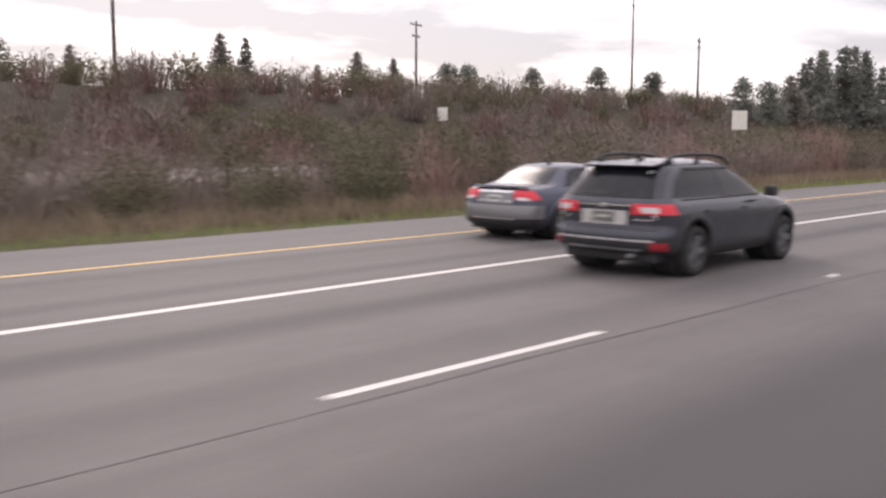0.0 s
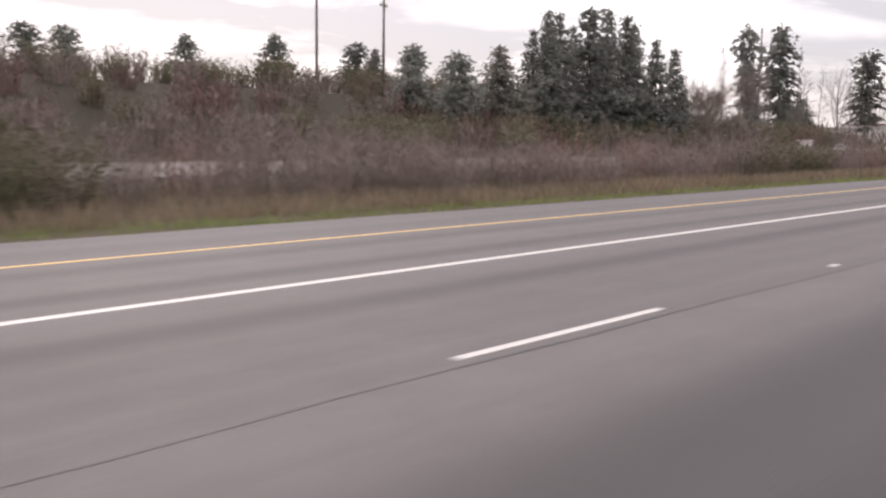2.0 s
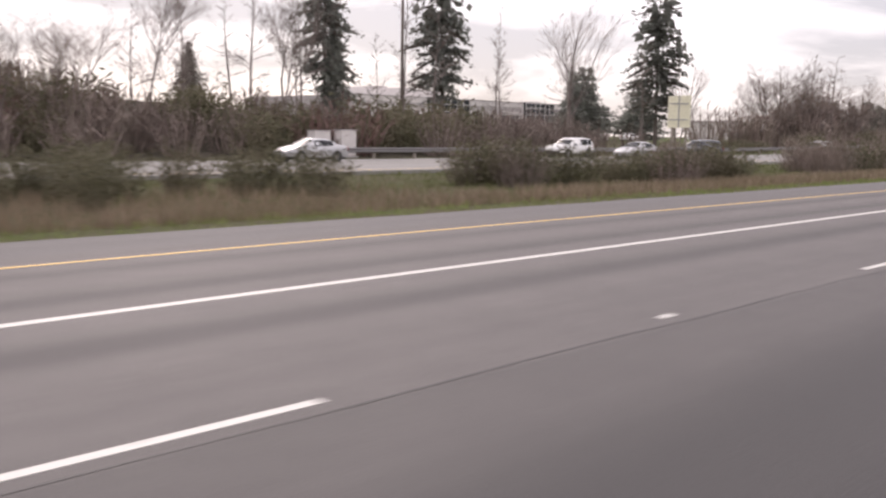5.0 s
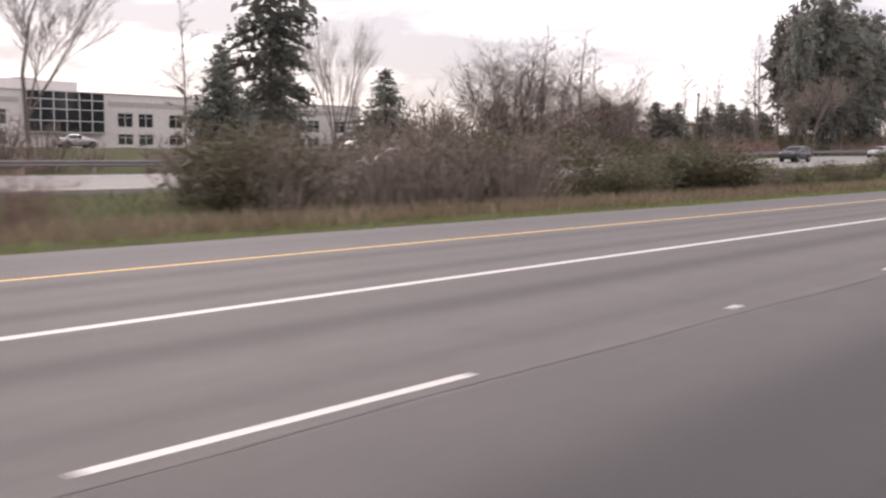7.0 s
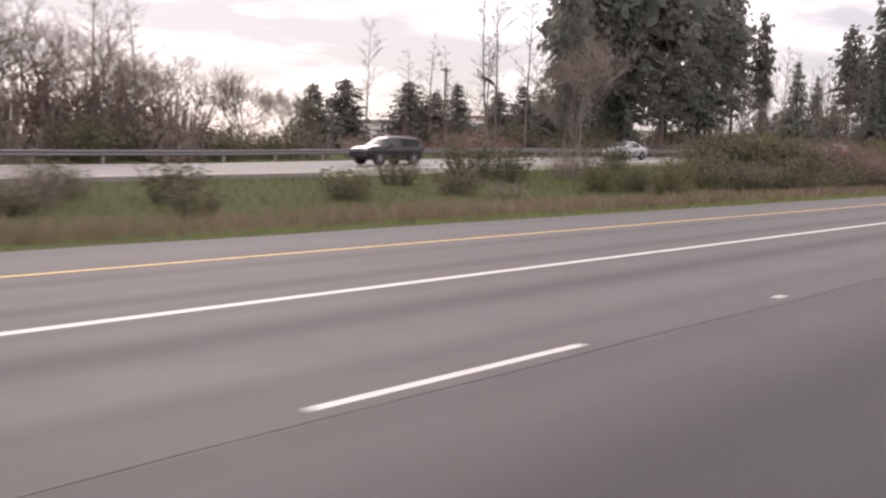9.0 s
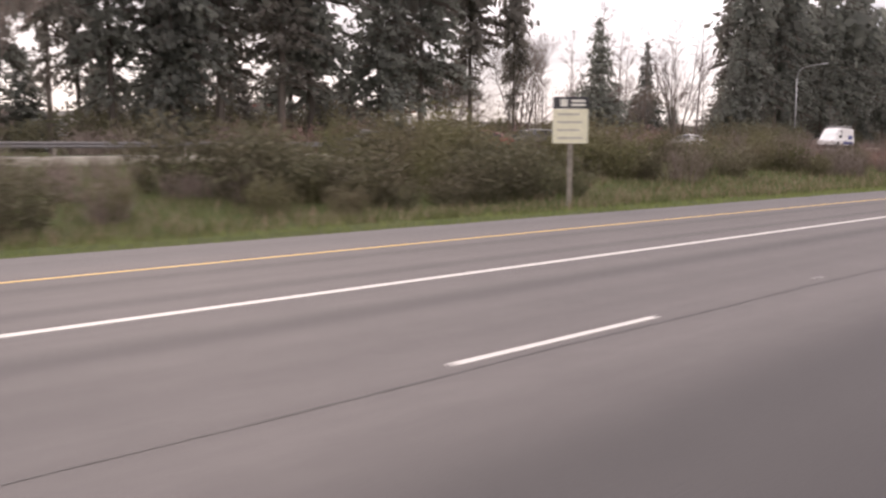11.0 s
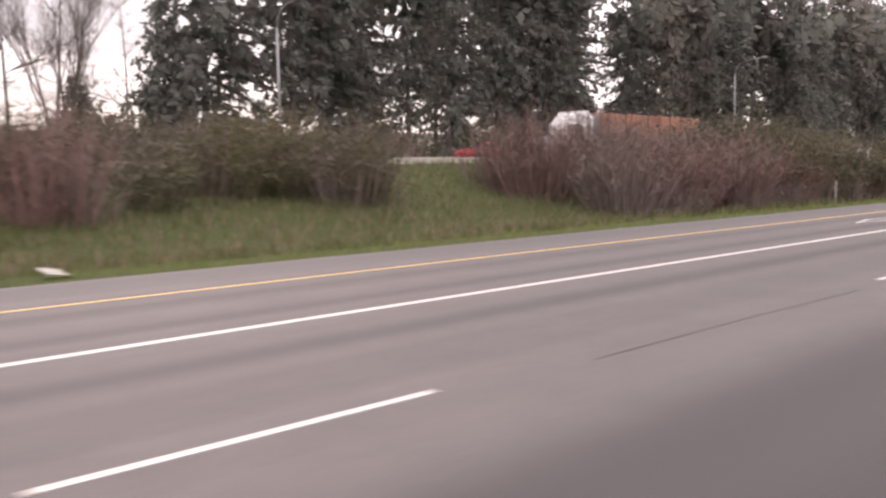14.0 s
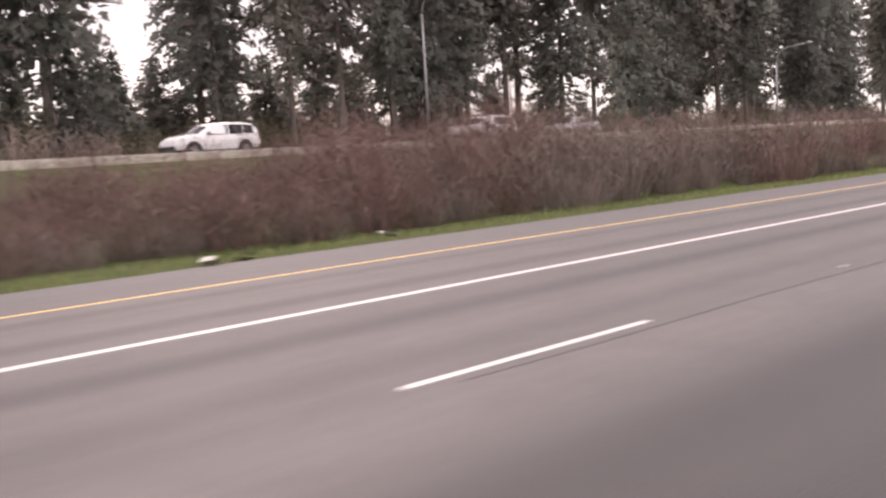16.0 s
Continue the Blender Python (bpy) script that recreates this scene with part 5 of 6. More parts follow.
def add_wheels(e, axles, track, r, w, rim):
    ty, ri = wheel_meshes(r, w, rim)
    for ax in axles:
        for side in (-1, 1):
            # black disc proud of the uncut body, standing in for the wheel well's shade
            g = Geo()
            g.cyl((ax, side * (track - 0.09), r + 0.02), (0, 1, 0), r * 1.17, 0.2 + 0.02, 24)
            part("wheel_arch", g, trim_black, e, "black disc in place of the wheel opening's shade")
            wo = link("wheel", ty, e)
            wo.location = (ax, side * (track - w * 0.5 + 0.035), r)
            wo.rotation_euler = (0, 0, 0 if side < 0 else math.pi)
            link("rim", ri, wo)


def boxpart(e, name, x0, x1, y0, y1, z0, z1, mat, label="", bevel=0.01):
    g = Geo()
    g.box(x0, x1, y0, y1, z0, z1)
    return part(name, g, mat, e, label, bevel=bevel)


def glaze(e, full, m, side_spans, rear_span, front_span):
    """Windows on the lofted cabin: side panes between stations, rear window and windscreen."""
    n = 2 * m - 1
    for a, b in side_spans:
        for s in (0, 1):
            lo, hi = (5, 6) if s == 0 else (n - 1 - 5, n - 1 - 6)
            panel("side_window", [full[a][lo], full[b][lo], full[b][hi], full[a][hi]], car_glass, e, 0.07, 0.006, "dark tinted side window")
    for name, (a, b), lab in (("rear_window", rear_span, "dark tinted rear window"), ("windscreen", front_span, "dark windscreen")):
        g = Geo()
        rows = []
        for s in (0.06, 0.36, 0.66, 0.95):
            ring = [full[a][j].lerp(full[b][j], s) for j in range(6, n - 6)]
            ring[0], ring[-1] = ring[0].lerp(ring[1], 0.12), ring[-1].lerp(ring[-2], 0.12)
            rows.append(ring)
        up = (rows[-1][3] - rows[0][3]).cross(Vector((0, 1, 0))).normalized()
        up = up if up.z > 0 else -up
        k = len(rows[0])
        for ring in rows:
            g.v += [p + up * 0.014 for p in ring]
        for i in range(3):
            for j in range(k - 1):
                g.f.append((i * k + j, i * k + j + 1, (i + 1) * k + j + 1, (i + 1) * k + j))
        part(name, g, car_glass, e, lab, smooth=True)


# paler grey that paints the sky's reflection onto the sedan's tail
sky_sheen_grey = paint("sky_sheen_grey_paint", (0.22, 0.215, 0.22), 0.3, 0.4)


def curve_of(rows, z):
    """A smooth reading of a table of (z, value)."""
    a, b = [p[0] for p in rows], [p[1] for p in rows]
    return sum(float(np.interp(z + d, a, b)) for d in (-0.012, 0.0, 0.012)) / 3


class Shell:
    """A car body as a stack of rounded outlines. A place on it is (u, z): u runs from 0 at the tail's middle over 1 and 2 along the side to 3 at the nose;
    positive on the right, negative on the left."""

    def __init__(self, e, rear, front, half, tail_round, nose_round, levels, arches, mat):
        self.e, self.rear, self.front, self.half, self.tail, self.nose = e, rear, front, half, tail_round, nose_round
        us = [0.12 * i for i in range(9)] + [1 + i / 64 for i in range(65)] + [2 + 0.1 * i for i in range(1, 11)]
        ring = us + [-u for u in reversed(us[1:-1])]
        g = Geo()
        for z in levels:
            g.v += [self.point(u, z) for u in ring]
        n = len(ring)
        for a in range(len(levels) - 1):
            for b in range(n):
                q = (a * n + b, a * n + (b + 1) % n, (a + 1) * n + (b + 1) % n, (a + 1) * n + b)
                c = sum((g.v[k_] for k_ in q), Vector()) / 4
                if abs(c.y) > 0.5 and any((c.x - ax) ** 2 + (c.z - az) ** 2 < ar * ar for ax, az, ar in arches):
                    continue
                g.f.append(q)
        g.f.append(tuple(range(n - 1, -1, -1)))
        g.f.append(tuple(range((len(levels) - 1) * n, len(levels) * n)))
        part("body", g, mat, e, smooth=True).modifiers.new("edge", "EDGE_SPLIT").split_angle = radians(42)

    def dims(self, z):
        w, (rt, nt), (rn, nn) = curve_of(self.half, z), self.tail, self.nose
        return curve_of(self.rear, z), curve_of(self.front, z), w, curve_of(rt, z), nt, curve_of(rn, z), nn

    def point(self, u, z):
        xr, xf, w, rt, nt, rn, nn = self.dims(z)
        s, a = (-1 if u >= 0 else 1), abs(u)
        if a <= 1:
            t = a * math.pi / 2
            x, y = xr + rt * (1 - math.cos(t) ** (2 / nt)), w * math.sin(t) ** (2 / nt)
        elif a <= 2:
            x, y = xr + rt + (a - 1) * (xf - rn - xr - rt), w
            y *= 1 + 0.018 * math.sin((a - 1) * math.pi)
        else:
            t = (3 - a) * math.pi / 2
            x, y = xf - rn * (1 - max(0, math.cos(t)) ** (2 / nn)), w * max(0, math.sin(t)) ** (2 / nn)
        return Vector((x, s * y, z))

    def u_of(self, kind, v, z):
        """The u at which the outline has that y (on the tail) or that x (on the right; a minus sign gives the left)."""
        xr, xf, w, rt, nt, rn, nn = self.dims(z)
        if kind == "y":
            t = math.asin(min(1, (abs(v) / w)) ** (nt / 2)) / (math.pi / 2)
            return t if v <= 0 else -t
        x = abs(v)
        if x < xr + rt:
            a = math.acos(min(1, max(0, 1 - (x - xr) / rt)) ** (nt / 2)) / (math.pi / 2)
        elif x < xf - rn:
            a = 1 + (x - xr - rt) / (xf - rn - xr - rt)
        else:
            a = 3 - math.acos(min(1, max(0, 1 - (xf - x) / rn)) ** (nn / 2)) / (math.pi / 2)
        return a if v >= 0 else -a

    def out(self, u, z):
        d = 0.004
        n = (self.point(u + d, z) - self.point(u - d, z)).cross(self.point(u, z + d) - self.point(u, z - d))
        n.normalize()
        p = self.point(u, z)
        return n if n.dot(Vector((p.x - 2.2, p.y * 2, p.z - 0.9))) > 0 else -n

    def patch(self, name, a, b, z0, z1, mat, off=0.006, label="", nu=10, nz=5, sink=0.012, parent=None):
        """A plate that follows the body between two edges a and b: (kind, value at z0, value at z1)."""
        g = Geo()
        grid = []
        for k_ in range(nz + 1):
            f = k_ / nz
            z = z0 + (z1 - z0) * f
            ua, ub = self.u_of(a[0], a[1] + (a[-1] - a[1]) * f, z), self.u_of(b[0], b[1] + (b[-1] - b[1]) * f, z)
            grid.append([(ua + (ub - ua) * q / nu, z) for q in range(nu + 1)])
        rim = [(0, q) for q in range(nu)] + [(k_, nu) for k_ in range(nz)] + [(nz, q) for q in range(nu, 0, -1)] + [(k_, 0) for k_ in range(nz, 0, -1)]
        idx = {}
        for k_, row in enumerate(grid):
            for q, (u, z) in enumerate(row):
                idx[k_, q] = len(g.v)
                g.v.append(self.point(u, z) + self.out(u, z) * off)
        for k_ in range(nz):
            for q in range(nu):
                g.f.append((idx[k_, q], idx[k_, q + 1], idx[k_ + 1, q + 1], idx[k_ + 1, q]))
        low = len(g.v)
        for k_, q in rim:
            u, z = grid[k_][q]
            g.v.append(self.point(u, z) + self.out(u, z) * (off - sink))
        for i_ in range(len(rim)):
            j_ = (i_ + 1) % len(rim)
            g.f.append((idx[rim[i_]], low + i_, low + j_, idx[rim[j_]]))
        ob = part(name, g, mat, parent or self.e, label, smooth=True)
        ob.modifiers.new("edge", "EDGE_SPLIT").split_angle = radians(40)
        return ob

    def pair(self, name, a, b, z0, z1, mat, off=0.006, label="", **more):
        """The same plate on the right and mirrored on the left."""
        for s in (1, -1):
            self.patch(name, (a[0], *[s * v for v in a[1:]]), (b[0], *[s * v for v in b[1:]]), z0, z1, mat, off, label, **more)

    def wheels(self, axles, r, w, track, rim, arch):
        ty, ri = wheel_meshes(r, w, rim)
        for ax in axles:
            for side in (-1, 1):
                g = Geo()
                g.cyl((ax, side * (track - 0.30), r + 0.03), (0, 1, 0), arch * 0.99, 0.34, 28)
                part("wheel_well", g, trim_black, self.e, "dark wheel well")
                g = Geo()
                n = 26
                for i_ in range(n + 1):
                    t = radians(-22 + 224 * i_ / n)
                    for k_, rad in enumerate((arch - 0.025, arch + 0.065)):
                        x, z = ax + math.cos(t) * rad, r + 0.03 + math.sin(t) * rad
                        z = max(0.27, z)
                        y = abs(self.point(self.u_of("x", x, z), z).y)
                        g.v += [Vector((x, side * (y + 0.016), z)), Vector((x, side * (y - 0.05), z))]
                for i_ in range(n):
                    k_ = 4 * i_
                    g.f += [(k_, k_ + 4, k_ + 6, k_ + 2), (k_, k_ + 1, k_ + 5, k_ + 4), (k_ + 2, k_ + 6, k_ + 7, k_ + 3)]
                part("arch_trim", g, self.arch_mat, self.e, self.arch_label, smooth=True)
                wo = link("wheel", ty, self.e)
                wo.location = (ax, side * (track - w * 0.5 + 0.01), r)
                wo.rotation_euler = (0, 0, 0 if side < 0 else math.pi)
                link("rim", ri, wo)


LEVELS = [0.26, 0.29, 0.33, 0.37, 0.41, 0.45, 0.49, 0.53, 0.57, 0.61, 0.65, 0.69, 0.73, 0.77, 0.81, 0.85, 0.88, 0.91, 0.935, 0.96, 0.98, 1.0, 1.02, 1.05, 1.09, 1.14, 1.19, 1.24, 1.29, 1.34, 1.38, 1.41]


def crossover(x, y, body_col):
    e = thing("crossover_car", "dark grey crossover car with roof rails on the asphalt", "car", at=(x, y, 0))
    r, arch = 0.35, 0.415
    sh = Shell(e, ((0.24, 0.42), (0.31, 0.26), (0.36, 0.08), (0.43, 0.01), (0.58, 0.0), (0.64, 0.035), (0.70, 0.065), (0.86, 0.06), (0.99, 0.055), (1.04, 0.085), (1.10, 0.14), (1.30, 0.32), (1.44, 0.45), (1.50, 0.52), (1.54, 0.66), (1.57, 0.95), (1.585, 1.35)),
               ((0.24, 4.28), (0.36, 4.42), (0.5, 4.46), (0.65, 4.45), (0.78, 4.38), (0.88, 4.2), (0.95, 3.9), (1.0, 3.5), (1.04, 3.22), (1.10, 3.08), (1.30, 2.72), (1.45, 2.40), (1.52, 2.2), (1.55, 2.05), (1.575, 1.85), (1.585, 1.65)),
               ((0.24, 0.78), (0.34, 0.86), (0.45, 0.89), (0.6, 0.90), (0.75, 0.905), (0.88, 0.90), (0.96, 0.885), (1.0, 0.86), (1.04, 0.825), (1.10, 0.79), (1.3, 0.705), (1.45, 0.635), (1.50, 0.60), (1.53, 0.55), (1.555, 0.46), (1.575, 0.32), (1.585, 0.16)),
               (((0.3, 0.50), (0.95, 0.52), (1.06, 0.40), (1.5, 0.26), (1.585, 0.08)), 3.3), (((0.3, 0.85), (0.9, 0.9), (1.0, 0.6), (1.1, 0.45), (1.5, 0.35), (1.585, 0.08)), 2.6),
               LEVELS + [1.44, 1.47, 1.495, 1.515, 1.535, 1.55, 1.563, 1.573, 1.58, 1.585], [(0.87, r + 0.03, arch), (3.54, r + 0.03, arch)], body_col)
    sh.arch_mat, sh.arch_label = trim_black, "black plastic arch cladding"
    sh.wheels((0.87, 3.54), r, 0.225, 0.905, rim_dark, arch)
    # glass
    sh.patch("rear_window", ("y", 0.66, 0.52), ("y", -0.66, -0.52), 1.075, 1.475, car_glass, 0.006, "dark tinted rear window", nu=16, nz=8)
    sh.patch("windscreen", ("x", 3.02, 2.40), ("x", -3.02, -2.40), 1.08, 1.47, car_glass, 0.004, "dark windscreen", nu=16, nz=8)
    sh.pair("side_window", ("x", 0.80, 0.98), ("x", 1.70, 1.70), 1.075, 1.43, car_glass, 0.006, "dark tinted side window")
    sh.pair("side_window", ("x", 1.77, 1.77), ("x", 2.93, 2.42), 1.065, 1.43, car_glass, 0.006, "side window reflecting the sky")
    sh.pair("quarter_window", ("x", 0.50, 0.76), ("x", 0.75, 0.93), 1.085, 1.40, car_glass, 0.006, "small dark quarter window")
    sh.pair("pillar_trim", ("x", 1.70, 1.70), ("x", 1.77, 1.77), 1.06, 1.45, trim_black, 0.008, "black door pillar trim", nu=2)
    sh.pair("belt_moulding", ("x", 0.62, 0.60), ("x", 3.0, 3.02), 1.04, 1.058, trim_black, 0.010, "black belt moulding", nu=24, nz=1)
    sh.pair("rain_visor", ("x", 0.98, 1.02), ("x", 2.42, 2.36), 1.435, 1.465, trim_black, 0.020, "dark window rain visor", nu=16, nz=2)
    # tail: lamps, plate, seams
    sh.pair("tail_lamp", ("y", -0.42), ("x", 0.40, 0.33), 0.865, 1.0, lamp_red, 0.014, "red wraparound tail lamp", nu=14)
    sh.pair("reversing_lamp", ("y", -0.56, -0.52), ("y", -0.76, -0.74), 0.885, 0.965, lamp_clear, 0.022, "clear reversing lamp")
    sh.pair("indicator_lamp", ("y", -0.72), ("x", 0.16, 0.13), 0.80, 0.858, lamp_clear, 0.012, "clear indicator strip")
    sh.patch("tailgate_trim", ("y", 0.40), ("y", -0.40), 0.965, 0.985, chrome, 0.020, "thin bright tailgate strip", nz=1)
    sh.patch("badge", ("y", 0.06), ("y", -0.06), 0.945, 0.99, chrome, 0.028, "oval badge", nz=2)
    sh.patch("plate_recess", ("y", 0.345), ("y", -0.345), 0.715, 0.905, plate_mat, 0.008, "pale plate surround", nz=2)
    sh.patch("number_plate", ("y", 0.17), ("y", -0.17), 0.745, 0.885, plate_dark, 0.016, "number plate in a dark frame", nz=2)
    sh.patch("plate_bar", ("y", 0.10), ("y", -0.10), 0.805, 0.84, plate_mat, 0.022, "pale bar", nz=1)
    sh.patch("badge_bar", ("y", -0.44), ("y", -0.70), 0.782, 0.802, chrome, 0.010, "bright badge bar", nz=1)
    sh.patch("badge_bar", ("y", 0.70), ("y", 0.54), 0.80, 0.815, chrome, 0.010, "bright badge bar", nz=1)
    sh.patch("badge_bar", ("y", 0.68), ("y", 0.56), 0.77, 0.782, chrome, 0.010, "bright badge bar", nz=1)
    sh.pair("tailgate_gap", ("y", -0.715, -0.735), ("y", -0.727, -0.747), 0.665, 0.86, trim_black, 0.003, "dark tailgate gap", nu=1)
    sh.patch("tailgate_gap", ("y", 0.72), ("y", -0.72), 0.655, 0.667, trim_black, 0.003, "dark tailgate gap", nz=1)
    # black lower bumper with a paler lip
    sh.patch("rear_bumper", ("x", -0.44, -0.40), ("x", 0.44, 0.40), 0.33, 0.50, trim_black, 0.012, "black plastic rear bumper", nu=30)
    sh.patch("bumper_lip", ("y", 0.72), ("y", -0.72), 0.505, 0.528, plate_mat, 0.014, "thin pale bumper lip", nz=1, nu=16)
    sh.patch("bumper_strip", ("y", 0.56), ("y", -0.56), 0.385, 0.41, rim_light, 0.022, "silver bumper strip", nz=1, nu=16)
    sh.pair("rear_reflector", ("y", -0.68), ("y", -0.845), 0.40, 0.50, lamp_dull, 0.022, "dull red bumper reflector")
    # flanks
    sh.pair("sill_cladding", ("x", 1.28), ("x", 3.13), 0.265, 0.40, trim_black, 0.012, "black plastic sill", nu=24)
    for xx in (1.735, 2.80):
        sh.pair("door_gap", ("x", xx), ("x", xx + 0.012), 0.41, 1.035, trim_black, 0.002, "dark door gap", nu=1)
    sh.pair("door_gap", ("x", 1.24, 0.98), ("x", 1.252, 0.992), 0.72, 1.035, trim_black, 0.002, "dark door gap", nu=1)
    sh.pair("headlamp", ("x", 3.92, 3.88), ("x", 4.40, 4.28), 0.74, 0.86, lamp_clear, 0.010, "clear headlamp")
    for s in (-1, 1):
        for xx in (1.12, 2.12):
            boxpart(e, "door_handle", xx, xx + 0.19, *sorted((s * 0.895, s * 0.935)), 0.87, 0.905, body_col)
        boxpart(e, "side_mirror", 2.72, 2.87, *sorted((s * 0.93, s * 1.10)), 1.03, 1.18, trim_black, "black door mirror", 0.04)
        g = Geo()
        g.path([(0.62, s * 0.54, 1.515), (0.72, s * 0.545, 1.585), (0.9, s * 0.55, 1.63), (1.3, s * 0.55, 1.648), (1.9, s * 0.55, 1.635), (2.2, s * 0.55, 1.60), (2.36, s * 0.56, 1.50)], [0.026, 0.026, 0.024, 0.024, 0.024, 0.026, 0.026], 8)
        rail_ = part("roof_rail", g, trim_black, e, "black roof rail", smooth=True)
        for xx in (0.78, 1.5):
            g = Geo()
            g.path([(xx, s * 0.53, 1.50), (xx, s * 0.548, 1.62)], [0.05, 0.026], 8)
            part("rail_foot", g, trim_black, rail_, smooth=True)
    g = Geo()
    g.v += [Vector(p) for p in ((0.36, -0.53, 1.475), (0.36, 0.53, 1.475), (0.34, -0.53, 1.505), (0.34, 0.53, 1.505), (0.72, -0.55, 1.515), (0.72, 0.55, 1.515), (0.66, -0.56, 1.555), (0.66, 0.56, 1.555))]
    g.f += [(0, 1, 3, 2), (0, 4, 5, 1), (2, 3, 7, 6), (0, 2, 6, 4), (1, 5, 7, 3), (4, 6, 7, 5)]
    part("spoiler", g, body_col, e, "tailgate spoiler", bevel=0.012)
    g = Geo()
    g.path([(0.145, 0.0, 1.115), (0.165, 0.18, 1.13), (0.18, 0.38, 1.135)], [0.016, 0.012, 0.008], 6)
    part("wiper", g, trim_black, e, "rear wiper")
    sh.patch("sticker", ("y", -0.43), ("y", -0.49), 1.39, 1.43, plate_mat, 0.010, "small pale sticker", nz=1, nu=2)
    g = Geo()
    g.path([(0.95, 0, 1.56), (0.86, 0, 1.63), (0.79, 0, 1.645)], [0.05, 0.03, 0.01], 6)
    part("antenna", g, trim_black, e, "shark-fin antenna")
    g = Geo()
    g.path([(0.04, -0.40, 0.30), (0.45, -0.40, 0.32)], [0.038, 0.038], 12)
    part("exhaust_pipe", g, rim_dark, e, smooth=True)
    boxpart(e, "underbody", 0.2, 4.2, -0.70, 0.70, 0.21, 0.4, trim_black, "dark underbody", 0.03)
    e.scale = (0.90, 0.98, 0.92)
    return e


def lead_sedan(x, y, body_col):
    e = thing("sedan_car", "grey-blue sedan with lit tail lamps on the asphalt", "car", at=(x, y, 0))
    r, arch = 0.315, 0.365
    sh = Shell(e, ((0.20, 0.15), (0.30, 0.04), (0.45, 0.0), (0.60, 0.012), (0.68, 0.04), (0.80, 0.06), (0.92, 0.09), (0.965, 0.13), (0.985, 0.22), (1.0, 0.45), (1.015, 0.60), (1.05, 0.70), (1.15, 0.87), (1.28, 1.09), (1.36, 1.26), (1.40, 1.42), (1.42, 1.62), (1.43, 1.82)),
               ((0.20, 4.35), (0.32, 4.46), (0.45, 4.5), (0.6, 4.46), (0.7, 4.36), (0.78, 4.15), (0.84, 3.85), (0.90, 3.45), (0.94, 3.27), (1.0, 3.1), (1.15, 2.80), (1.28, 2.52), (1.36, 2.35), (1.40, 2.22), (1.42, 2.10), (1.43, 2.0)),
               ((0.20, 0.75), (0.32, 0.84), (0.45, 0.87), (0.65, 0.878), (0.8, 0.868), (0.9, 0.845), (0.96, 0.81), (1.0, 0.775), (1.05, 0.75), (1.15, 0.70), (1.28, 0.63), (1.36, 0.57), (1.39, 0.50), (1.41, 0.40), (1.425, 0.24), (1.43, 0.12)),
               (((0.22, 0.36), (0.95, 0.42), (1.0, 0.28), (1.1, 0.36), (1.36, 0.30), (1.41, 0.16), (1.43, 0.04)), 3.0), (((0.22, 0.8), (0.85, 0.85), (0.95, 0.5), (1.1, 0.45), (1.36, 0.3), (1.41, 0.16), (1.43, 0.04)), 2.6),
               [0.22, 0.24] + LEVELS[:-2] + [1.365, 1.385, 1.40, 1.412, 1.421, 1.427, 1.43], [(0.92, r + 0.03, arch), (3.62, r + 0.03, arch)], body_col)
    sh.arch_mat, sh.arch_label = body_col, "wheel arch lip"
    sh.wheels((0.92, 3.62), r, 0.205, 0.88, rim_light, arch)
    sh.patch("rear_window", ("y", 0.62, 0.48), ("y", -0.62, -0.48), 1.035, 1.355, car_glass, 0.005, "tinted rear window reflecting the sky", nu=16, nz=8)
    sh.pair("side_window", ("x", 1.30, 1.52), ("x", 2.02, 2.02), 0.985, 1.335, car_glass, 0.005, "dark tinted side window")
    sh.pair("side_window", ("x", 2.08, 2.08), ("x", 3.02, 2.42), 0.975, 1.335, car_glass, 0.005, "dark tinted side window")
    sh.pair("quarter_window", ("x", 1.06, 1.36), ("x", 1.26, 1.48), 1.0, 1.30, car_glass, 0.005, "small dark quarter window")
    sh.pair("tail_lamp", ("y", -0.44, -0.40), ("x", 0.30, 0.24), 0.775, 0.94, lamp_red, 0.012, "lit red tail lamp", nu=14)
    sh.pair("reversing_lamp", ("y", -0.52, -0.48), ("x", 0.17, 0.13), 0.755, 0.815, lamp_clear, 0.020, "clear reversing lamp")
    sh.patch("trunk_face", ("y", 0.40), ("y", -0.40), 0.69, 0.895, sky_sheen_grey, 0.005, "trunk panel with sky reflection painted in paler grey", nz=3)
    sh.patch("trunk_strip", ("y", 0.40), ("y", -0.40), 0.895, 0.93, chrome, 0.016, "chrome trunk strip", nz=1)
    sh.patch("number_plate", ("y", 0.165), ("y", -0.165), 0.72, 0.85, plate_mat, 0.014, "pale number plate", nz=2)
    sh.patch("plate_bar", ("y", 0.11), ("y", -0.11), 0.765, 0.81, plate_dark, 0.020, "dark bar", nz=1)
    sh.patch("badge", ("y", 0.05), ("y", -0.05), 0.935, 0.965, chrome, 0.012, "small badge", nz=1)
    sh.patch("badge_bar", ("y", 0.40), ("y", 0.24), 0.735, 0.75, chrome, 0.010, "bright badge bar", nz=1)
    sh.patch("badge_bar", ("y", -0.24), ("y", -0.40), 0.735, 0.75, chrome, 0.010, "bright badge bar", nz=1)
    sh.patch("bumper_gap", ("x", -0.50), ("x", 0.50), 0.668, 0.678, trim_black, 0.003, "dark bumper gap", nz=1, nu=24)
    sh.patch("rear_bumper", ("x", -0.38), ("x", 0.38), 0.42, 0.665, sky_sheen_grey, 0.006, "rear bumper with sky reflection painted in paler grey", nu=24)
    sh.patch("bumper_strip", ("y", 0.48), ("y", -0.48), 0.395, 0.42, chrome, 0.014, "bright bumper strip", nz=1)
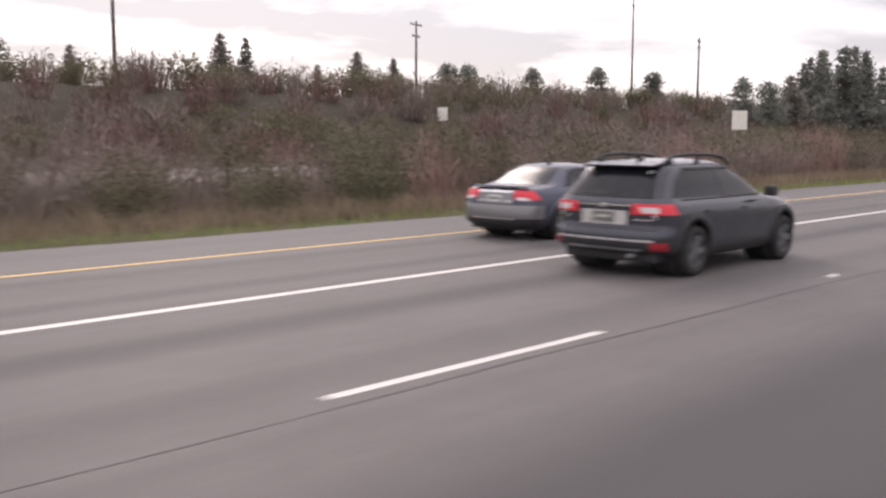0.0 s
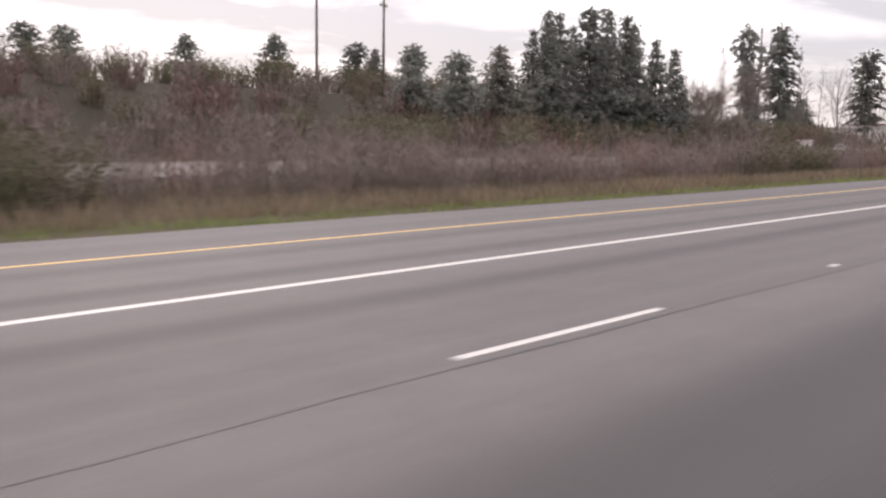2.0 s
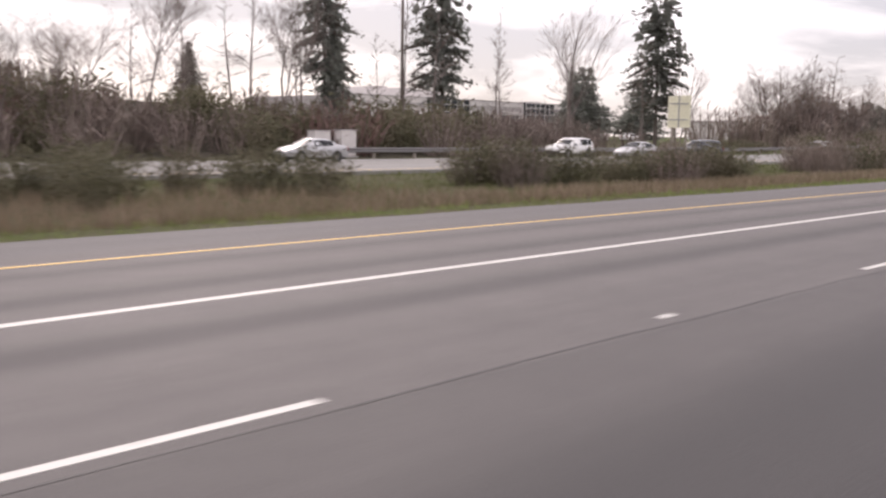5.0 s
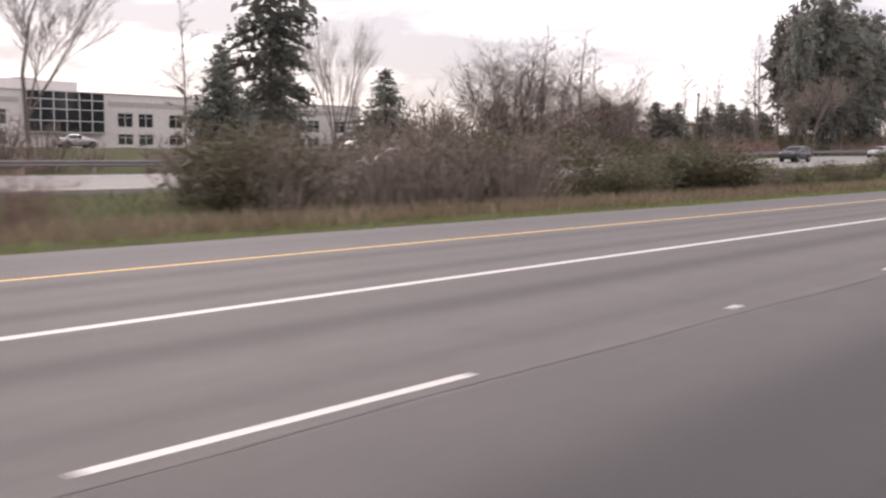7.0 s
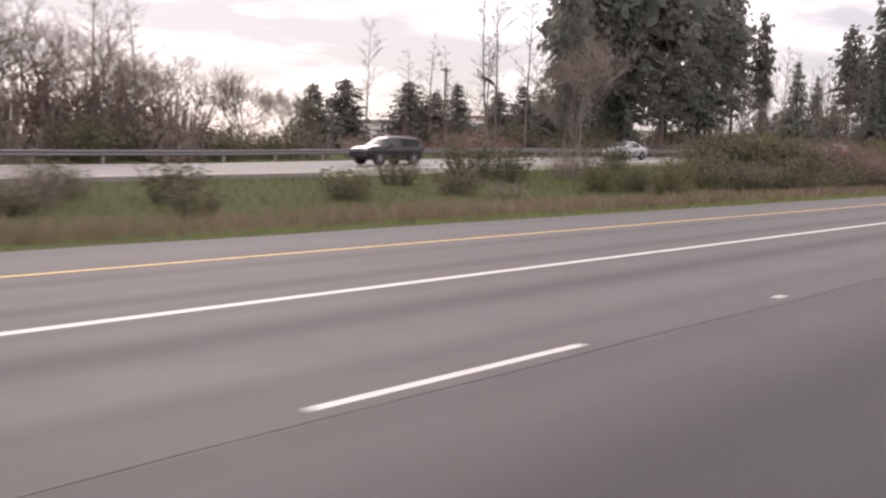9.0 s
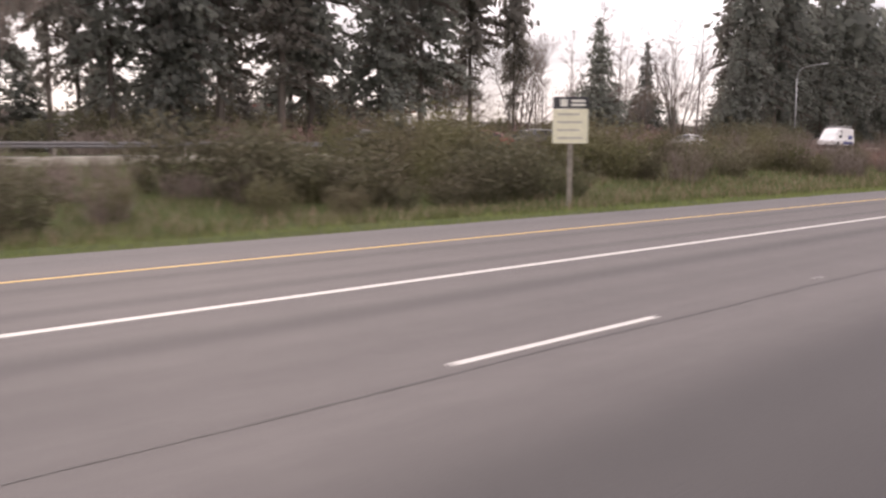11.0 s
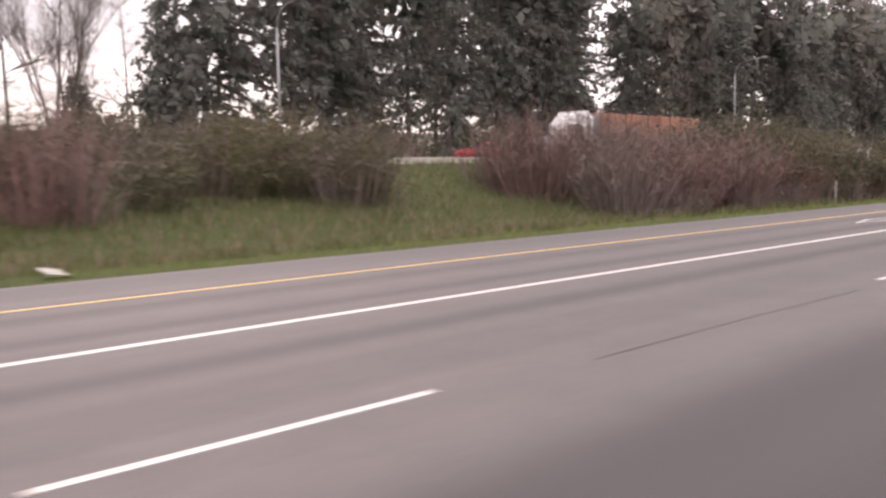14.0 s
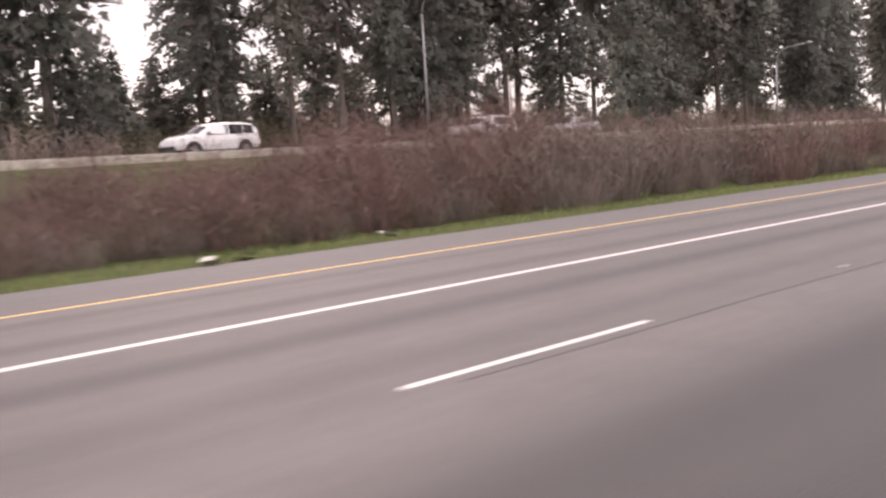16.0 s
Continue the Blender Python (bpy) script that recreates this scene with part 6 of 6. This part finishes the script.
    sh.patch("bumper_base", ("x", -0.36), ("x", 0.36), 0.23, 0.385, trim_black, 0.006, "dark lower bumper", nu=24)
    for xx in (2.05, 3.0):
        sh.pair("door_gap", ("x", xx), ("x", xx + 0.012), 0.32, 0.96, trim_black, 0.002, "dark door gap", nu=1)
    sh.pair("headlamp", ("x", 3.98), ("x", 4.40), 0.62, 0.74, lamp_clear, 0.008, "clear headlamp")
    sh.pair("side_moulding", ("x", 1.36), ("x", 3.2), 0.50, 0.53, body_col, 0.014, "thin side moulding", nz=1, nu=20)
    for s in (-1, 1):
        for xx in (1.42, 2.42):
            boxpart(e, "door_handle", xx, xx + 0.17, *sorted((s * 0.865, s * 0.90)), 0.80, 0.83, body_col)
        boxpart(e, "side_mirror", 2.84, 2.97, *sorted((s * 0.86, s * 1.02)), 0.96, 1.08, body_col, "", 0.04)
    boxpart(e, "trunk_spoiler", 0.12, 0.30, -0.62, 0.62, 0.995, 1.025, body_col, "low trunk spoiler", 0.012)
    g = Geo()
    g.path([(1.62, 0, 1.42), (1.54, 0, 1.48), (1.48, 0, 1.49)], [0.04, 0.025, 0.01], 6)
    part("antenna", g, trim_black, e, "small roof antenna")
    boxpart(e, "underbody", 0.2, 4.2, -0.68, 0.68, 0.18, 0.36, trim_black, "dark underbody", 0.03)
    e.scale = (0.95, 0.98, 0.90)
    return e


def sedan(x, y, z, turn, body_col, label, group="", rim=rim_light, category="car"):
    e = thing("sedan_car", label, category, group, (x, y, z), turn)
    st = [(0.02, 0.42, 0.86, 0.88, 0.70, 0.66), (0.10, 0.34, 0.95, 0.99, 0.82, 0.70), (0.28, 0.31, 0.985, 1.03, 0.86, 0.70), (0.62, 0.30, 0.98, 1.055, 0.875, 0.66), (1.12, 0.29, 0.97, 1.32, 0.875, 0.60), (1.55, 0.28, 0.95, 1.415, 0.875, 0.59),
          (2.05, 0.28, 0.93, 1.435, 0.875, 0.59), (2.55, 0.28, 0.91, 1.40, 0.875, 0.57), (3.42, 0.29, 0.89, 0.98, 0.875, 0.70), (3.95, 0.31, 0.84, 0.89, 0.85, 0.70), (4.35, 0.34, 0.70, 0.74, 0.76, 0.62), (4.50, 0.40, 0.60, 0.62, 0.62, 0.52)]
    full, m = loft(e, st, body_col)
    panel_mid[0] = 2.2
    glaze(e, full, m, ((4, 5), (5, 6), (6, 7)), (3, 4), (7, 8))
    add_wheels(e, (0.92, 3.62), 0.865, 0.315, 0.205, rim)
    for s in (-1, 1):
        panel("tail_lamp", [(0.03, s * 0.38, 0.95), (0.03, s * 0.38, 0.76), (0.13, s * 0.86, 0.74), (0.13, s * 0.86, 0.93)], lamp_dull, e, 0.02, 0.06, "red tail lamp")
        g = Geo()
        g.cyl((4.30, s * 0.60, 0.66), (1, 0.3 * s, 0), 0.10, 0.1, 12)
        part("headlamp", g, lamp_clear, e)
        boxpart(e, "side_mirror", 2.82, 2.94, *sorted((s * 0.88, s * 1.02)), 0.92, 1.04, body_col, "", 0.03)
    boxpart(e, "rear_bumper", -0.03, 0.16, -0.78, 0.78, 0.34, 0.60, body_col, "", 0.07)
    boxpart(e, "number_plate", -0.01, 0.025, -0.16, 0.16, 0.70, 0.82, plate_mat, "pale plate")
    boxpart(e, "underbody", 0.15, 4.2, -0.7, 0.7, 0.18, 0.36, trim_black, "dark underbody", 0.03)
    return e


def suv(x, y, z, turn, body_col, label, group="", rim=rim_light, tall=1.0, category="car"):
    e = thing("suv_car", label, category, group, (x, y, z), turn)
    st = [(r_[0] * 1.04, r_[1], r_[2] * tall, r_[3] * tall, r_[4], r_[5]) for r_ in (
        (0.02, 0.45, 1.0, 1.02, 0.80, 0.74), (0.10, 0.40, 1.05, 1.30, 0.88, 0.72), (0.35, 0.38, 1.06, 1.60, 0.91, 0.70), (0.9, 0.36, 1.05, 1.66, 0.92, 0.70), (1.7, 0.35, 1.04, 1.67, 0.92, 0.70), (2.45, 0.35, 1.02, 1.63, 0.92, 0.68),
        (2.75, 0.35, 1.02, 1.52, 0.92, 0.67), (3.3, 0.36, 1.02, 1.12, 0.92, 0.78), (4.1, 0.38, 0.98, 1.04, 0.89, 0.76), (4.42, 0.42, 0.82, 0.86, 0.82, 0.68), (4.52, 0.46, 0.7, 0.72, 0.7, 0.6))]
    full, m = loft(e, st, body_col)
    panel_mid[0] = 2.2
    glaze(e, full, m, ((2, 3), (3, 4), (4, 6)), (1, 2), (6, 7))
    add_wheels(e, (0.92, 3.7), 0.905, 0.36, 0.235, rim)
    for s in (-1, 1):
        panel("tail_lamp", [(0.04, s * 0.66, 1.1 * tall), (0.04, s * 0.66, 0.85), (0.13, s * 0.90, 0.85), (0.13, s * 0.90, 1.1 * tall)], lamp_dull, e, 0.02, 0.03, "red tail lamp")
        g = Geo()
        g.cyl((4.52, s * 0.66, 0.78), (1, 0.3 * s, 0), 0.11, 0.1, 12)
        part("headlamp", g, lamp_clear, e)
        boxpart(e, "side_mirror", 2.85, 2.98, *sorted((s * 0.93, s * 1.08)), 1.04, 1.2, trim_black, "", 0.03)
    boxpart(e, "underbody", 0.15, 4.3, -0.72, 0.72, 0.24, 0.42, trim_black, "dark underbody", 0.03)
    boxpart(e, "front_bumper", 4.5, 4.74, -0.78, 0.78, 0.40, 0.6, trim_black, "dark front bumper", 0.05)
    return e


def cargo_van(x, y, z, turn, body_col, label):
    e = thing("cargo_van", label, "van", "", (x, y, z), turn)
    st = [(0.02, 0.42, 1.1, 2.0, 0.93, 0.80), (0.2, 0.38, 1.1, 2.12, 0.96, 0.84), (1.5, 0.36, 1.1, 2.16, 0.96, 0.85), (3.1, 0.36, 1.1, 2.16, 0.96, 0.85), (3.6, 0.36, 1.08, 2.08, 0.96, 0.82), (4.3, 0.38, 1.06, 1.52, 0.95, 0.78), (4.6, 0.4, 1.02, 1.12, 0.93, 0.78), (5.1, 0.44, 0.86, 0.92, 0.86, 0.72), (5.2, 0.5, 0.7, 0.72, 0.76, 0.62)]
    full, m = loft(e, st, body_col)
    n = 2 * m - 1
    panel_mid[0] = 2.6
    for s in (0, 1):
        lo, hi = (5, 6) if s == 0 else (n - 6, n - 7)
        panel("side_window", [full[3][lo], full[5][lo], full[5][hi], full[3][hi]], car_glass, e, 0.12, 0.008, "dark cab window")
    panel("windscreen", [full[4][6], full[5][6], full[5][n - 7], full[4][n - 7]], car_glass, e, 0.05, 0.04, "dark windscreen")
    add_wheels(e, (1.0, 4.3), 0.94, 0.35, 0.23, rim_light)
    blue = paint("van_blue", (0.05, 0.08, 0.30))
    for s in (-1, 1):
        boxpart(e, "side_stripe", 0.35, 3.0, *sorted((s * 0.95, s * 0.972)), 0.5, 0.78, blue, "blue livery stripe")
        boxpart(e, "livery_panel", 0.6, 1.6, *sorted((s * 0.94, s * 0.968)), 1.0, 1.4, blue, "blue livery patch")
        g = Geo()
        g.path([(0.3, s * 0.7, 2.2), (0.3, s * 0.7, 2.34), (3.2, s * 0.7, 2.34), (3.2, s * 0.7, 2.2)], [0.03] * 4, 6)
        part("roof_rack", g, galv, e, "ladder rack rail")
        boxpart(e, "side_mirror", 4.0, 4.12, *sorted((s * 0.98, s * 1.15)), 1.15, 1.42, trim_black, "", 0.03)
        g = Geo()
        g.cyl((5.14, s * 0.66, 0.84), (1, 0.3 * s, 0), 0.12, 0.1, 12)
        part("headlamp", g, lamp_clear, e)
    for xx in (0.4, 1.4, 2.4, 3.1):
        boxpart(e, "rack_bar", xx, xx + 0.06, -0.72, 0.72, 2.31, 2.36, galv, "rack cross bar")
    boxpart(e, "underbody", 0.15, 5.0, -0.75, 0.75, 0.24, 0.42, trim_black, "dark underbody", 0.03)
    return e


def flatbed_truck(x, y, z, turn):
    """Nose towards +x of its own frame."""
    e = thing("flatbed_truck", "white semi truck with an orange-brown covered load on its trailer", "truck", "", (x, y, z), turn)
    white = paint("truck_white", (0.78, 0.77, 0.75))
    load_mat = plain("orange_tarpaulin", (0.36, 0.17, 0.11), 0.75, vary=0.25, scale=1.2)
    g = Geo()
    prof = ((15.4, 0.9), (15.4, 3.0), (15.7, 3.55), (16.6, 3.5), (17.5, 2.5), (17.7, 1.85), (19.0, 1.65), (19.3, 1.2), (19.3, 0.6), (15.4, 0.6))
    k = len(prof)
    for s in (-1.22, 1.22):
        g.v += [Vector((px, s * (0.8 if pz > 3.2 or px > 17.6 else 1.0), pz)) for px, pz in prof]
    g.f.append(tuple(range(k)))
    g.f.append(tuple(range(2 * k - 1, k - 1, -1)))
    for i in range(k):
        j = (i + 1) % k
        g.f.append((i, k + i, k + j, j))
    part("cab", g, white, e, "white sleeper cab", bevel=0.06)
    for s in (-1, 1):
        boxpart(e, "cab_window", 16.6, 17.3, *sorted((s * 1.2, s * 1.235)), 1.95, 2.5, car_glass, "dark cab window")
    boxpart(e, "trailer_bed", 0.0, 15.0, -1.25, 1.25, 1.05, 1.3, rim_dark, "dark flatbed deck")
    g = Geo()
    lrx = random.Random(3)
    for i, (a, b) in enumerate(((0.5, 3.4), (3.5, 6.6), (6.7, 9.8), (9.9, 12.6), (12.7, 14.4))):
        g2 = Geo()
        g2.box(a, b, -1.2, 1.2, 1.3, 3.42 + lrx.uniform(-0.06, 0.05))
        lo = part("load", g2, load_mat, e, "orange-brown tarpaulin-covered bundle", bevel=0.12)
        g3 = Geo()
        mid = (a + b) / 2
        g3.box(mid - 0.05, mid + 0.05, -1.225, 1.225, 1.3, 3.5)
        part("strap", g3, trim_black, lo)
    boxpart(e, "headboard", 14.6, 14.75, -1.25, 1.25, 1.3, 3.3, rim_light, "pale headboard")
    add_wheels(e, (1.4, 2.7, 15.6, 16.9, 18.6), 1.22, 0.5, 0.4, rim_light)
    boxpart(e, "chassis", 12.5, 19.0, -0.5, 0.5, 0.6, 0.95, trim_black, "dark chassis rail")
    return e


slate = paint("dark_grey_paint", (0.058, 0.061, 0.074), 0.22, 0.4)
navy = paint("grey_blue_paint", (0.068, 0.074, 0.105), 0.24, 0.4)
silver = paint("silver_paint", (0.48, 0.48, 0.49), 0.3, 0.5)
white_car = paint("white_car_paint", (0.78, 0.77, 0.76), 0.35, 0.0)
black_car = paint("black_car_paint", (0.02, 0.02, 0.024), 0.25, 0.2)
red_car = paint("red_car_paint", (0.38, 0.03, 0.035), 0.3, 0.1)
crossover(10.02, 6.88, slate)
lead_sedan(12.25, 10.75, navy)
TRAFFIC = "oncoming traffic"
for kind, x, y, col, lab in (
        ("sedan", 186.6, 45.2, silver, "silver sedan on the opposite carriageway"), ("sedan", 215.8, 41.2, silver, "silver sedan on the opposite carriageway"), ("suv", 219.2, 37.6, black_car, "black sport utility car on the opposite carriageway"),
        ("suv", 215.6, 47.6, white_car, "white sport utility car on the opposite carriageway"), ("suv", 251, 41.5, silver, "grey sport utility car on the opposite carriageway"),
        ("suv", 309.5, 41.0, black_car, "dark sport utility car on the opposite carriageway"), ("sedan", 336, 41.2, silver, "silver sedan on the opposite carriageway"), ("sedan", 366, 41, black_car, "dark sedan on the opposite carriageway"),
        ("sedan", 373.8, 38.5, red_car, "red sedan on the opposite carriageway"), ("suv", 382.4, 41.5, black_car, "dark sport utility car on the opposite carriageway"), ("sedan", 404.5, 41.5, white_car, "white sedan on the opposite carriageway"),
       
        ("suv", 500.2, 41.2, white_car, "white sport utility car on the opposite carriageway"), ("suv", 519.0, 41.2, white_car, "white sport utility car on the opposite carriageway"),
        ("sedan", 527.5, 41.2, silver, "silver sedan on the opposite carriageway"), ("sedan", 468.0, 44.6, red_car, "red sedan on the opposite carriageway")):
    (sedan if kind == "sedan" else suv)(x, y, far_z(x) + 0.005, 180, col, lab, TRAFFIC)
cargo_van(427.6, 37.4, far_z(429) + 0.005, 180, white_car, "white cargo van with blue livery on the opposite carriageway")
flatbed_truck(487.5, 40.8, far_z(478) + 0.005, 180)
# cars parked before the office building
for x, y, col, lab in ((252.8, 97, silver, "silver car parked before the office building"), (268.6, 97, white_car, "white car parked before the office building"), (277, 97, red_car, "red car parked before the office building"), (288, 92, white_car, "white car parked before the office building")):
    sedan(x, y, ground_z(x, y) - 0.02, 0, col, lab, "cars parked by the office")
